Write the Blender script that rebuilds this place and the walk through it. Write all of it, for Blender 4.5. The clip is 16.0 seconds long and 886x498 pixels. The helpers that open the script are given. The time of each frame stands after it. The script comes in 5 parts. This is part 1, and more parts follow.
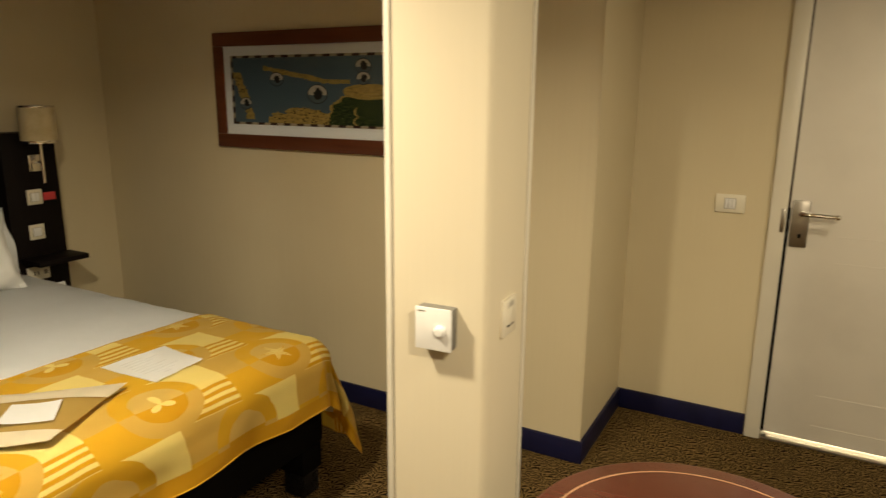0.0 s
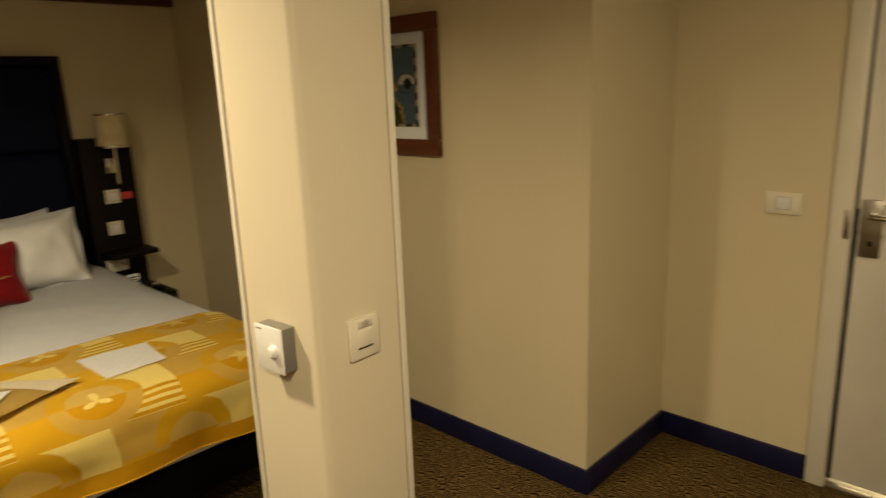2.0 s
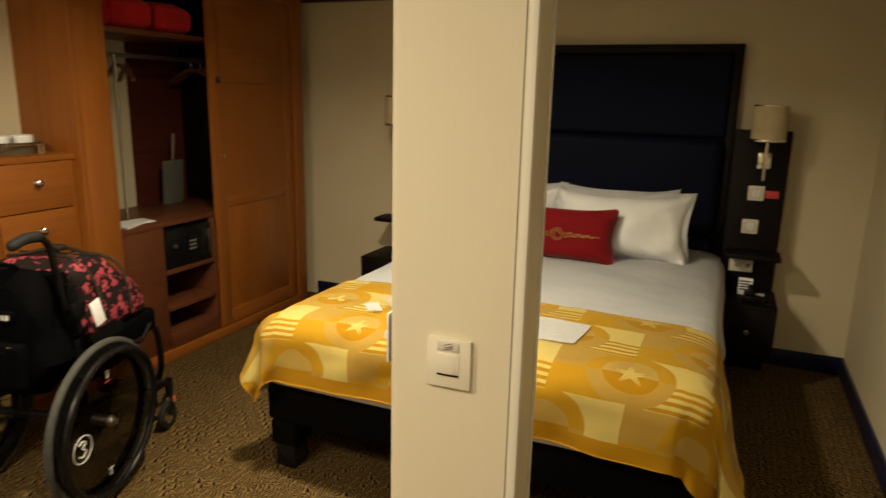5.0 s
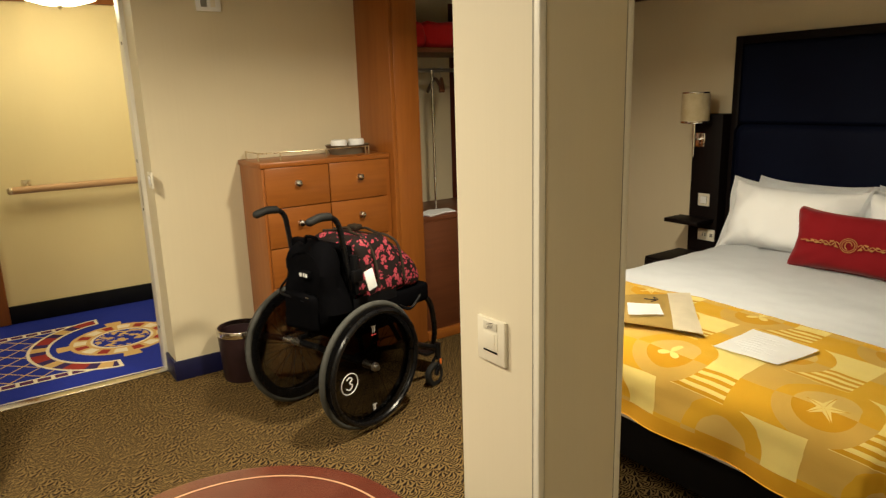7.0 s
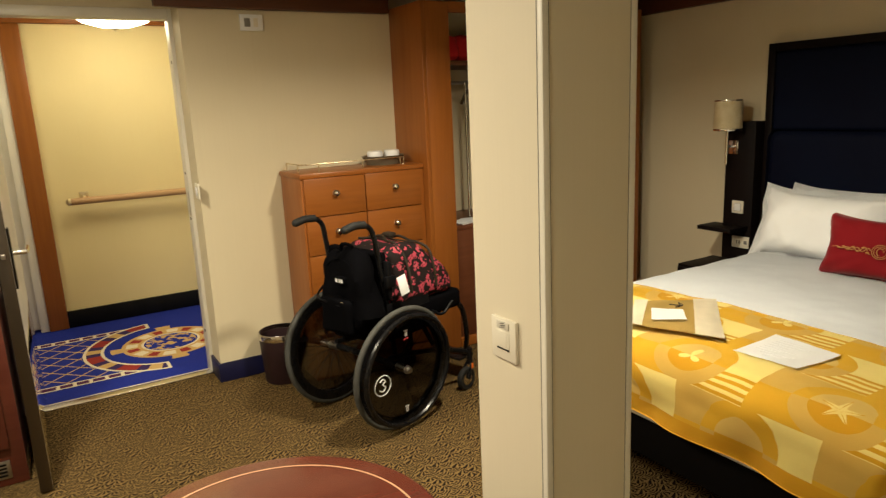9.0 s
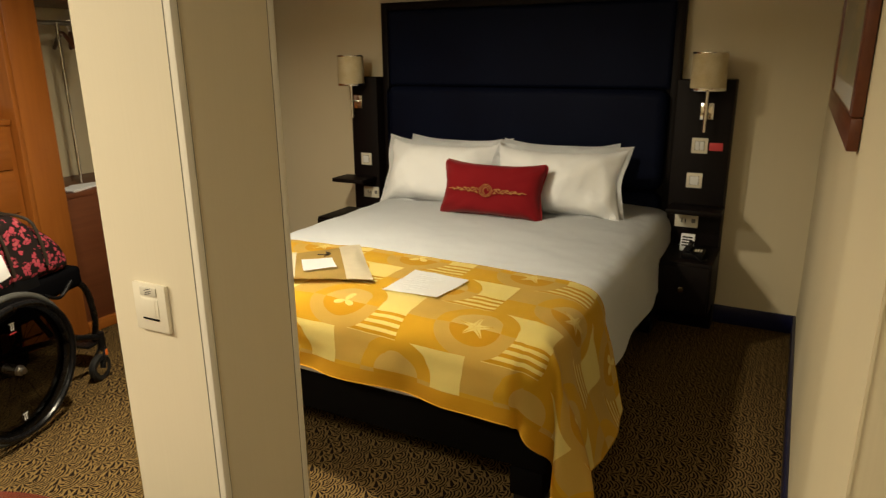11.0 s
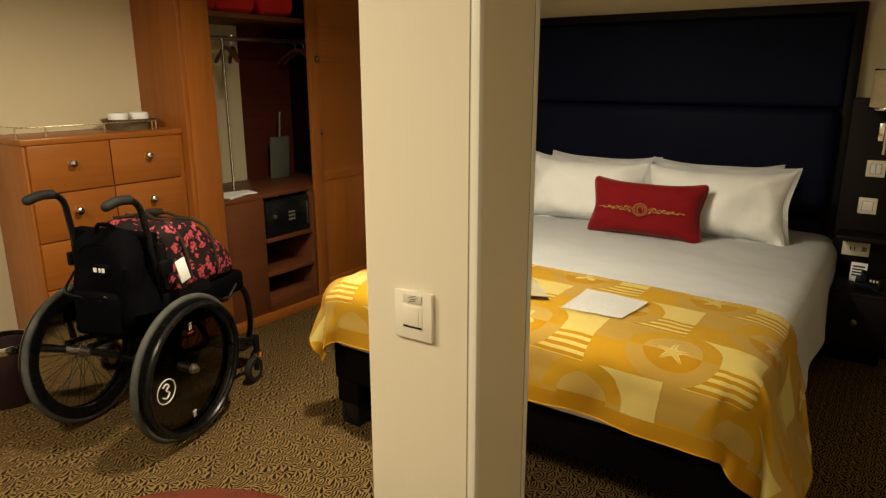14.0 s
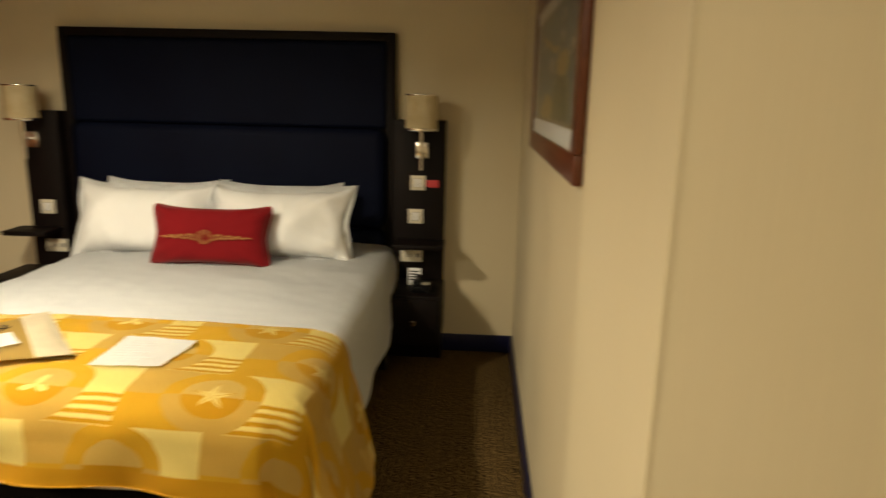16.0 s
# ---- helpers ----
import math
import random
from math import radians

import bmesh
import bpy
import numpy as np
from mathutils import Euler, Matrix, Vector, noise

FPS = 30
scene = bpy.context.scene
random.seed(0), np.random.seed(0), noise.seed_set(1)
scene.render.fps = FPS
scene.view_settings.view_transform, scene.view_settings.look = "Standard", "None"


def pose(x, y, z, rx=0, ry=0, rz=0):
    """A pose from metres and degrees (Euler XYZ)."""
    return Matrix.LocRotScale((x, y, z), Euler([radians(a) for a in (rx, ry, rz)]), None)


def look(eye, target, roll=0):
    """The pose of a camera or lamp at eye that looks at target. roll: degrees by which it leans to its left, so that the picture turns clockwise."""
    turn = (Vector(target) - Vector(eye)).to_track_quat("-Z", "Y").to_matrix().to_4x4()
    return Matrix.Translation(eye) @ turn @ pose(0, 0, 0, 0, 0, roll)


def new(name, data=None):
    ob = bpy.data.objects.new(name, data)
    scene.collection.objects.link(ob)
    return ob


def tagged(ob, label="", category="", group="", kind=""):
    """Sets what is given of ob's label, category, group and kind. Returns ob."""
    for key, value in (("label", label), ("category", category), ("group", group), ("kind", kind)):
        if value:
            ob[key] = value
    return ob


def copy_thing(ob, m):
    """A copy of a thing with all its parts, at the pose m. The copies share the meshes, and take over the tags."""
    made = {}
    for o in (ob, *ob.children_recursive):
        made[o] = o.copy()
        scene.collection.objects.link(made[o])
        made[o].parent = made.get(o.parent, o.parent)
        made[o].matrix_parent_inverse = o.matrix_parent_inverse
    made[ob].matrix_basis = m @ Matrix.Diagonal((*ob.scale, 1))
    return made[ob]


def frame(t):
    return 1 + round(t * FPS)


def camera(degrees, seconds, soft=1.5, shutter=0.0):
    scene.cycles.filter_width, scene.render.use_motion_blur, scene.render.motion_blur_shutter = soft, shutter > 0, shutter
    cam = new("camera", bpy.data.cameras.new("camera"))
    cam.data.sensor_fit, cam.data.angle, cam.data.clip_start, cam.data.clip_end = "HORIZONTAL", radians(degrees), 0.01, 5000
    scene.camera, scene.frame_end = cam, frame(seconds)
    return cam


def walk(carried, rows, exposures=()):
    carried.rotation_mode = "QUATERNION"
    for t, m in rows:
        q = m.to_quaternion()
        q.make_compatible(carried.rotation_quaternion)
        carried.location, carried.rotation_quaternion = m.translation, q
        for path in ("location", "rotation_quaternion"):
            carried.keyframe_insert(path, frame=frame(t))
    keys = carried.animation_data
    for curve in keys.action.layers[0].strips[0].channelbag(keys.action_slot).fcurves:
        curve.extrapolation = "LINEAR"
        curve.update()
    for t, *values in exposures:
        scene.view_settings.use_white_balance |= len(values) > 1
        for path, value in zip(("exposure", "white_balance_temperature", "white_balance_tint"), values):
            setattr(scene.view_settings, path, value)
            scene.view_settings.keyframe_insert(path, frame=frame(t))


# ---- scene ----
cam = camera(67.1, 16.0, 1.3, 0.4)
PATH = [
    (0, (0.005, 0.007, 1.517), (-0.926, 1.719, 1.065), 0.5),
    (0.5, (0.151, 0.077, 1.514), (-0.698, 1.832, 1.07), -0.9),
    (1, (0.216, 0.198, 1.515), (-0.672, 1.927, 1.043), -4.6),
    (1.5, (0.312, 0.396, 1.523), (-0.673, 2.072, 1.05), -1.9),
    (2, (0.485, 0.564, 1.52), (-0.863, 1.965, 1.047), -2.2),
    (2.5, (0.58, 0.741, 1.509), (-1.072, 1.781, 1.07), -0.5),
    (3, (0.536, 0.973, 1.505), (-1.248, 1.774, 1.087), -1.2),
    (3.5, (0.563, 1.254, 1.479), (-1.352, 1.621, 1.032), -0.2),
    (4, (0.516, 1.44, 1.456), (-1.425, 1.404, 0.976), -0.7),
    (4.5, (0.429, 1.615, 1.471), (-1.469, 1.169, 1.029), -1.5),
    (5, (0.433, 1.828, 1.461), (-1.363, 1.073, 1.009), 1.3),
    (5.2, (0.434, 1.837, 1.457), (-1.307, 0.97, 0.988), 0.3),
    (7.3, (0.183, 2.455, 1.488), (-0.879, 0.821, 1.039), -2.1),
    (7.5, (0.184, 2.472, 1.492), (-0.871, 0.832, 1.045), -2.5),
    (8, (0.197, 2.475, 1.489), (-0.813, 0.805, 1.052), -2.7),
    (8.5, (0.204, 2.488, 1.488), (-0.77, 0.795, 1.062), -3.0),
    (9, (0.207, 2.503, 1.491), (-0.794, 0.824, 1.069), -2.6),
    (9.5, (0.185, 2.502, 1.487), (-0.961, 0.917, 1.074), -1.1),
    (10, (0.174, 2.472, 1.468), (-1.228, 1.111, 1.04), 0.2),
    (10.2, (0.15, 2.475, 1.455), (-2.383, 0.445, 0.703), 0.5),
    (12.3, (0.235, 2.287, 1.432), (-1.508, 1.521, 0.82), -0.0),
    (12.5, (0.231, 2.284, 1.44), (-1.513, 1.525, 0.821), 0.6),
    (13, (0.264, 2.179, 1.425), (-1.49, 1.418, 0.841), 2.5),
    (13.5, (0.302, 2.113, 1.418), (-1.34, 1.089, 0.913), 0.7),
    (14, (0.315, 2.105, 1.419), (-1.274, 0.999, 0.915), -0.1),
    (14.5, (0.317, 2.117, 1.424), (-1.268, 1.008, 0.919), -0.8),
    (15, (0.287, 2.136, 1.427), (-1.436, 1.249, 0.932), 3.5),
    (15.5, (0.218, 2.186, 1.426), (-1.663, 1.665, 0.991), 2.2),
    (16, (0.068, 2.304, 1.424), (-1.881, 2.206, 0.985), 1.4),
]
walk(cam, [(t, look(eye, target, roll)) for t, eye, target, roll in PATH],
     [(0, -0.48, 6600, 10), (0.5, -0.70, 6800, 10), (1, -0.87, 7000, 10), (3, -0.80, 7200, 10), (4, -0.66, 7000, 10), (5, -0.45, 6550, 10), (7.5, -0.08, 6050, 10), (9, -0.12, 6050, 10), (10, -0.20, 6150, 10),
      (12.5, -0.18, 6400, 10), (13.5, -0.27, 6450, 10), (14.5, -0.34, 6400, 10), (15.5, -0.30, 6550, 10), (16, 0.10, 6450, 10)])

# ---- light and exposure ----
scene.view_settings.exposure = 0.0
WARM = (1.0, 0.84, 0.57)


def area_lamp(x, y, z, size, watts, colour=WARM, spread=180.0, rx=0.0, rz=0.0):
    data = bpy.data.lights.new("downlight_lamp", "AREA")
    data.shape, data.size, data.energy, data.color = "DISK", size, watts, colour
    data.spread = radians(spread)
    ob = new("downlight_lamp", data)
    ob.matrix_basis = pose(x, y, z, rx, 0, rz)
    return ob


CEIL = 2.16
LIGHTS = [(-1.32, 0.62, 51, 156), (0.50, 0.15, 52, 180), (0.80, 0.95, 24, 180), (0.65, 2.15, 13, 180)]
for lx, ly, watts, wide in LIGHTS:
    area_lamp(lx, ly, CEIL - 0.012, 0.15, watts, WARM, wide)
area_lamp(0.40, 3.72, 2.10, 0.40, 170, (1.0, 0.88, 0.60))

world = bpy.data.worlds.new("world")
world.use_nodes = True
world.node_tree.nodes["Background"].inputs[0].default_value = (0.9, 0.75, 0.5, 1)
world.node_tree.nodes["Background"].inputs[1].default_value = 0.0
scene.world = world


# ---- materials ----
class Ex:
    """A socket of a node tree with arithmetic on it."""

    def __init__(self, tree, sock):
        self.tree, self.sock = tree, sock

    def op(self, kind, *others):
        n = self.tree.nodes.new("ShaderNodeMath")
        n.operation = kind
        for i, o in enumerate((self, *others)):
            if isinstance(o, Ex):
                self.tree.links.new(o.sock, n.inputs[i])
            else:
                n.inputs[i].default_value = o
        return Ex(self.tree, n.outputs[0])

    def __add__(self, o): return self.op("ADD", o)
    def __sub__(self, o): return self.op("SUBTRACT", o)
    def __mul__(self, o): return self.op("MULTIPLY", o)
    def __truediv__(self, o): return self.op("DIVIDE", o)
    def __lt__(self, o): return self.op("LESS_THAN", o)
    def __gt__(self, o): return self.op("GREATER_THAN", o)
    def mod(self, o): return self.op("FLOORED_MODULO", o)
    def floor(self): return self.op("FLOOR")
    def sin(self): return self.op("SINE")
    def cos(self): return self.op("COSINE")
    def abs(self): return self.op("ABSOLUTE")
    def sqrt(self): return self.op("SQRT")
    def atan2(self, o): return self.op("ARCTAN2", o)
    def top(self, o): return self.op("MAXIMUM", o)
    def low(self, o): return self.op("MINIMUM", o)

    def soft(self, a, b):
        n = self.tree.nodes.new("ShaderNodeMapRange")
        n.interpolation_type = "SMOOTHSTEP"
        self.tree.links.new(self.sock, n.inputs[0])
        n.inputs[1].default_value, n.inputs[2].default_value = a, b
        return Ex(self.tree, n.outputs[0])


class Mat:
    """A principled material that is built step by step."""

    def __init__(self, name, rough=0.6, metal=0.0, spec=0.5):
        self.m = bpy.data.materials.new(name)
        self.m.use_nodes = True
        self.t = self.m.node_tree
        self.b = self.t.nodes["Principled BSDF"]
        self.b.inputs["Roughness"].default_value = rough
        self.b.inputs["Metallic"].default_value = metal
        self.b.inputs["Specular IOR Level"].default_value = spec

    def coords(self, kind="Object"):
        n = self.t.nodes.new("ShaderNodeTexCoord")
        s = self.t.nodes.new("ShaderNodeSeparateXYZ")
        self.t.links.new(n.outputs[kind], s.inputs[0])
        return [Ex(self.t, o) for o in s.outputs]

    def noise(self, scale, detail=3.0, stretch=(1, 1, 1), kind="Object", rough=0.5):
        c = self.t.nodes.new("ShaderNodeTexCoord")
        mp = self.t.nodes.new("ShaderNodeMapping")
        mp.inputs["Scale"].default_value = stretch
        n = self.t.nodes.new("ShaderNodeTexNoise")
        n.inputs["Scale"].default_value, n.inputs["Detail"].default_value, n.inputs["Roughness"].default_value = scale, detail, rough
        self.t.links.new(c.outputs[kind], mp.inputs[0])
        self.t.links.new(mp.outputs[0], n.inputs["Vector"])
        return Ex(self.t, n.outputs["Fac"])

    def vec(self, x, y, z=0.0):
        n = self.t.nodes.new("ShaderNodeCombineXYZ")
        for i, o in enumerate((x, y, z)):
            if isinstance(o, Ex):
                self.t.links.new(o.sock, n.inputs[i])
            else:
                n.inputs[i].default_value = o
        return n.outputs[0]

    def voronoi(self, vec, scale, feature="F1", jitter=1.0, out="Distance"):
        n = self.t.nodes.new("ShaderNodeTexVoronoi")
        n.feature = feature
        n.inputs["Scale"].default_value, n.inputs["Randomness"].default_value = scale, jitter
        self.t.links.new(vec, n.inputs["Vector"])
        return n.outputs[out]

    def white(self, x, y):
        n = self.t.nodes.new("ShaderNodeTexWhiteNoise")
        n.noise_dimensions = "2D"
        self.t.links.new(self.vec(x, y), n.inputs["Vector"])
        return Ex(self.t, n.outputs["Value"])

    def mix(self, a, b, f):
        n = self.t.nodes.new("ShaderNodeMix")
        n.data_type = "RGBA"
        for key, v in ((6, a), (7, b)):
            if isinstance(v, tuple):
                n.inputs[key].default_value = (*v, 1) if len(v) == 3 else v
            else:
                self.t.links.new(v, n.inputs[key])
        if isinstance(f, Ex):
            self.t.links.new(f.sock, n.inputs[0])
        else:
            n.inputs[0].default_value = f
        return n.outputs[2]

    def colour(self, c):
        if isinstance(c, tuple):
            self.b.inputs["Base Color"].default_value = (*c, 1)
        else:
            self.t.links.new(c, self.b.inputs["Base Color"])
        return self

    def rough(self, e):
        self.t.links.new(e.sock, self.b.inputs["Roughness"])
        return self

    def bump(self, e, strength=0.3, distance=0.002):
        n = self.t.nodes.new("ShaderNodeBump")
        n.inputs["Strength"].default_value, n.inputs["Distance"].default_value = strength, distance
        self.t.links.new(e.sock, n.inputs["Height"])
        self.t.links.new(n.outputs[0], self.b.inputs["Normal"])
        return self

    def sheen(self, w, r=0.4):
        self.b.inputs["Sheen Weight"].default_value, self.b.inputs["Sheen Roughness"].default_value = w, r
        return self


def wallpaper(name, base, dark, lines=True):
    """Vinyl wallpaper with fine vertical threads and faint patches."""
    m = Mat(name, 0.55, spec=0.35)
    x, y, z = m.coords()
    threads = m.noise(420, 2, (1, 1, 0.006))
    patch = m.noise(1.3, 3)
    f = threads.soft(0.3, 0.7) * 0.16 + patch.soft(0.3, 0.75) * 0.40
    m.colour(m.mix(base, dark, f))
    m.bump(threads + m.noise(700, 1) * 0.4, 0.05, 0.0006)
    return m.m


def wood(name, a, b, rough=0.35, along="z", scale=9.0, spec=0.35):
    m = Mat(name, rough, spec=spec)
    s = {"x": (0.07, 1, 1), "y": (1, 0.07, 1), "z": (1, 1, 0.07)}[along]
    grain = m.noise(scale * 4, 6, s, rough=0.62)
    broad = m.noise(scale * 0.8, 3, s)
    m.colour(m.mix(a, b, grain.soft(0.32, 0.72) * 0.6 + broad.soft(0.3, 0.7) * 0.4))
    m.rough(grain * 0.15 + (rough - 0.07))
    m.bump(grain, 0.10, 0.0006)
    return m.m


def paint(name, base, rough=0.45, var=0.10, scale=3.0, spec=0.4):
    m = Mat(name, rough, spec=spec)
    n = m.noise(scale, 4)
    fine = m.noise(scale * 40, 2)
    m.colour(m.mix(base, tuple(c * (1 - 2 * var) for c in base), n.soft(0.35, 0.8)))
    m.rough(n * 0.12 + fine * 0.08 + (rough - 0.1))
    m.bump(fine, 0.05, 0.0005)
    return m.m


def metal(name, base, rough=0.25):
    m = Mat(name, rough, 1.0)
    n = m.noise(60, 3)
    m.colour(base)
    m.rough(n * 0.18 + (rough - 0.08))
    return m.m


def fabric(name, base, dark, weave=900.0, sheen=0.2, rough=0.85, soft=2.5, spec=0.12, crease=0.0):
    m = Mat(name, rough, spec=spec)
    n, w = m.noise(soft, 3), m.noise(weave, 1)
    m.colour(m.mix(base, dark, n.soft(0.3, 0.75) * 0.6 + w * 0.4))
    if crease:
        m.bump(w * 0.06 + m.noise(9, 4, rough=0.65) + m.noise(26, 3, (1, 0.8, 0.8)) * 0.3, 0.6, crease)
    else:
        m.bump(w, 0.15, 0.0008)
    m.sheen(sheen)
    return m.m


M_WALL = wallpaper("beige_wallpaper", (0.68, 0.605, 0.43), (0.59, 0.515, 0.35))
M_COL = wallpaper("column_wallpaper", (0.72, 0.66, 0.52), (0.65, 0.59, 0.45))
M_CORR = wallpaper("corridor_wallpaper", (0.84, 0.72, 0.40), (0.77, 0.64, 0.33))
M_WHITE = paint("white_paint", (0.80, 0.77, 0.71), 0.4, 0.05)
M_FRAME = paint("cream_metal_paint", (0.76, 0.73, 0.64), 0.35, 0.06)
M_CEIL = paint("ceiling_paint", (0.55, 0.51, 0.42), 0.6, 0.05)
M_BASE = paint("navy_baseboard", (0.008, 0.009, 0.046), 0.4, 0.2, 8)
M_BLACKBASE = paint("black_baseboard", (0.005, 0.005, 0.007), 0.6, 0.2, 8, 0.15)
M_PLASTIC = paint("ivory_plastic", (0.78, 0.74, 0.62), 0.32, 0.04, 12)
M_WPLASTIC = paint("white_plastic", (0.84, 0.85, 0.86), 0.35, 0.03, 12)
M_DARKPL = paint("black_plastic", (0.005, 0.005, 0.006), 0.45, 0.2, 20, 0.12)
M_GREYSLOT = paint("grey_plastic", (0.22, 0.21, 0.19), 0.5, 0.1, 20)
M_CHERRY = wood("cherry_wood", (0.315, 0.106, 0.018), (0.245, 0.076, 0.012), 0.34)
M_CHERRYX = wood("cherry_wood_level", (0.315, 0.106, 0.018), (0.245, 0.076, 0.012), 0.34, "x")
M_CROWN = wood("crown_wood", (0.10, 0.034, 0.014), (0.07, 0.022, 0.009), 0.4, "x")
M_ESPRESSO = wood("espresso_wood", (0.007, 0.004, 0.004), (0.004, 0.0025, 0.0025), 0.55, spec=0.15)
M_BEDBASE = fabric("black_base_cloth", (0.004, 0.0035, 0.0035), (0.0025, 0.002, 0.002), 500, 0.0, 0.9, spec=0.04)
# darker copy of the cherry wood, with the wardrobe's inner shade in its colour
M_CHERRYSHADE = wood("shaded_cherry_wood", (0.135, 0.045, 0.018), (0.10, 0.031, 0.012), 0.4, "x")
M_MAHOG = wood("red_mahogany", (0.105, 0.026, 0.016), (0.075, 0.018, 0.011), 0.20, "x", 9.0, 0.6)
M_PICWOOD = wood("picture_frame_wood", (0.15, 0.048, 0.020), (0.09, 0.026, 0.012), 0.33, "x")
M_INLAY = paint("pale_inlay", (0.46, 0.28, 0.16), 0.3)
M_CHROME = metal("chrome", (0.78, 0.76, 0.72), 0.14)
M_ALU = metal("polished_aluminium", (0.85, 0.83, 0.78), 0.22)
M_STEEL = metal("brushed_steel", (0.46, 0.44, 0.41), 0.32)
M_BRONZE = metal("dark_bronze", (0.13, 0.11, 0.09), 0.38)
M_BRASS = metal("pale_brass", (0.72, 0.62, 0.42), 0.28)
M_BLACKMETAL = paint("black_coated_metal", (0.006, 0.006, 0.007), 0.28, 0.1, 20, 0.3)
M_HEM = fabric("gold_hem_cloth", (0.58, 0.31, 0.02), (0.46, 0.23, 0.012), 900)
M_LINEN = fabric("white_bed_linen", (0.87, 0.895, 0.925), (0.82, 0.845, 0.875), 700, 0.1, crease=0.0024)
M_PILLOW = fabric("white_pillow_cotton", (0.87, 0.895, 0.925), (0.82, 0.845, 0.875), 700, 0.1, crease=0.0085)
M_PAPER = paint("white_paper", (0.85, 0.88, 0.92), 0.6, 0.02)
M_NAVYLEATHER = fabric("navy_upholstery", (0.005, 0.008, 0.024), (0.003, 0.004, 0.014), 320, 0.0, 0.62, spec=0.07)


def carpet_material():
    """Small overlapping shells of gold ribs on a dark ground, each turned its own way."""
    m = Mat("shell_pattern_carpet", 0.95, spec=0.06)
    x, y, z = m.coords()
    wob = m.noise(14, 2)
    wx, wy = x + (wob - 0.5) * 0.012, y + (m.noise(16, 2) - 0.5) * 0.012
    P, Q = 0.060, 0.029
    row = (wy / Q).floor()
    shift = m.white(row, row * 0.0 + 3.0) * 0.4 + row.mod(2.0) * 0.5
    gx = wx / P + shift
    col = gx.floor()
    rnd = m.white(col, row)
    # the centre of each shell lies at the foot of its cell
    fx, fy = (gx - col - 0.5) * P, (wy / Q - row) * Q
    ex = fx + (rnd - 0.5) * 0.030
    d = (ex * ex + (fy + 0.008) * (fy + 0.008) * 1.4).sqrt()
    ribs = (d * (math.tau / 0.0128) + rnd * 5.0).sin().soft(0.05, 0.35)
    a = fy.atan2(ex)
    fan = (a * 9.0 + rnd * 6.0).sin().soft(0.05, 0.35)
    pick = rnd > 0.62
    line = ribs * (pick * -1.0 + 1.0) + fan * pick
    edge = ((fx.abs() - P * 0.5).abs() < 0.0022).top(fy < 0.0042)
    line = line.top(edge * (m.noise(60, 1).soft(0.38, 0.55)))
    tuft = m.noise(420, 2)
    broad = m.noise(2.2, 3)
    gold = m.mix((0.222, 0.147, 0.055), (0.155, 0.100, 0.035), tuft.soft(0.3, 0.7))
    dark = m.mix((0.005, 0.003, 0.0025), (0.013, 0.007, 0.005), tuft)
    c = m.mix(dark, gold, line * (tuft * 0.3 + 0.75))
    m.colour(m.mix(c, (0.02, 0.014, 0.010), broad.soft(0.5, 0.9) * 0.2))
    m.bump(line * 0.4 + tuft * 0.4, 0.12, 0.002)
    return m.m


M_CARPET = carpet_material()


def corridor_carpet():
    m = Mat("blue_nautical_carpet", 0.92, spec=0.08)
    x, y, z = m.coords()
    tuft = m.noise(380, 2)
    blue = m.mix((0.026, 0.044, 0.36), (0.016, 0.026, 0.24), tuft)
    gold, red, cream = (0.60, 0.40, 0.16), (0.30, 0.04, 0.035), (0.76, 0.68, 0.52)
    cx, cy = -0.40, -2.195
    dx, dy = x - cx, y - cy
    r = (dx * dx + dy * dy).sqrt()
    ang = dy.atan2(dx)
    # lattice panel beside the wheel, framed by two ladder bands
    u, v = (dx + dy).mod(0.16), (dx - dy).mod(0.16)
    lattice = ((u - 0.08).abs() < 0.007).top((v - 0.08).abs() < 0.007)
    inside = (dy.abs() < 0.41) * (dx > 0.15) * (r > 0.54)
    c = m.mix(blue, gold, lattice * inside)
    band = ((dy.abs() - 0.45).abs() < 0.038) * (dx > 0.12) * (r > 0.53)
    rung = (dx.mod(0.085) > 0.020) * ((dy.abs() - 0.45).abs() < 0.024)
    c = m.mix(c, cream, band)
    c = m.mix(c, (0.10, 0.03, 0.10), band * rung)
    crescent = ((r - 0.475).abs() < 0.062) * (dx > 0.08)
    c = m.mix(c, cream, crescent)
    inner = ((r - 0.475).abs() < 0.043) * (dx > 0.10)
    seg = (ang * 9.0).sin()
    c = m.mix(c, (0.05, 0.03, 0.12), inner)
    c = m.mix(c, red, inner * (seg > 0.35))
    c = m.mix(c, gold, inner * (seg < -0.75))
    spokes = ((ang * 4.0).cos() > 0.84) * (r < 0.375) * (r > 0.17)
    c = m.mix(c, gold, spokes)
    rim = (r - 0.245).abs() < 0.062
    c = m.mix(c, gold, rim)
    c = m.mix(c, red, ((r - 0.245).abs() < 0.036) * ((ang * 8.0).sin() > 0.55))
    c = m.mix(c, cream, ((r - 0.245).abs() < 0.036) * ((ang * 8.0).sin() < -0.35))
    blot = m.noise(17, 2)
    c = m.mix(c, gold, (r < 0.16) * (blot > 0.52))
    c = m.mix(c, cream, (r - 0.178).abs() < 0.008)
    edge = (y + 1.505).abs() < 0.006
    c = m.mix(c, cream, edge)
    m.colour(m.mix(c, (0.0, 0.0, 0.0), tuft * 0.25))
    m.bump(tuft, 0.4, 0.003)
    return m.m


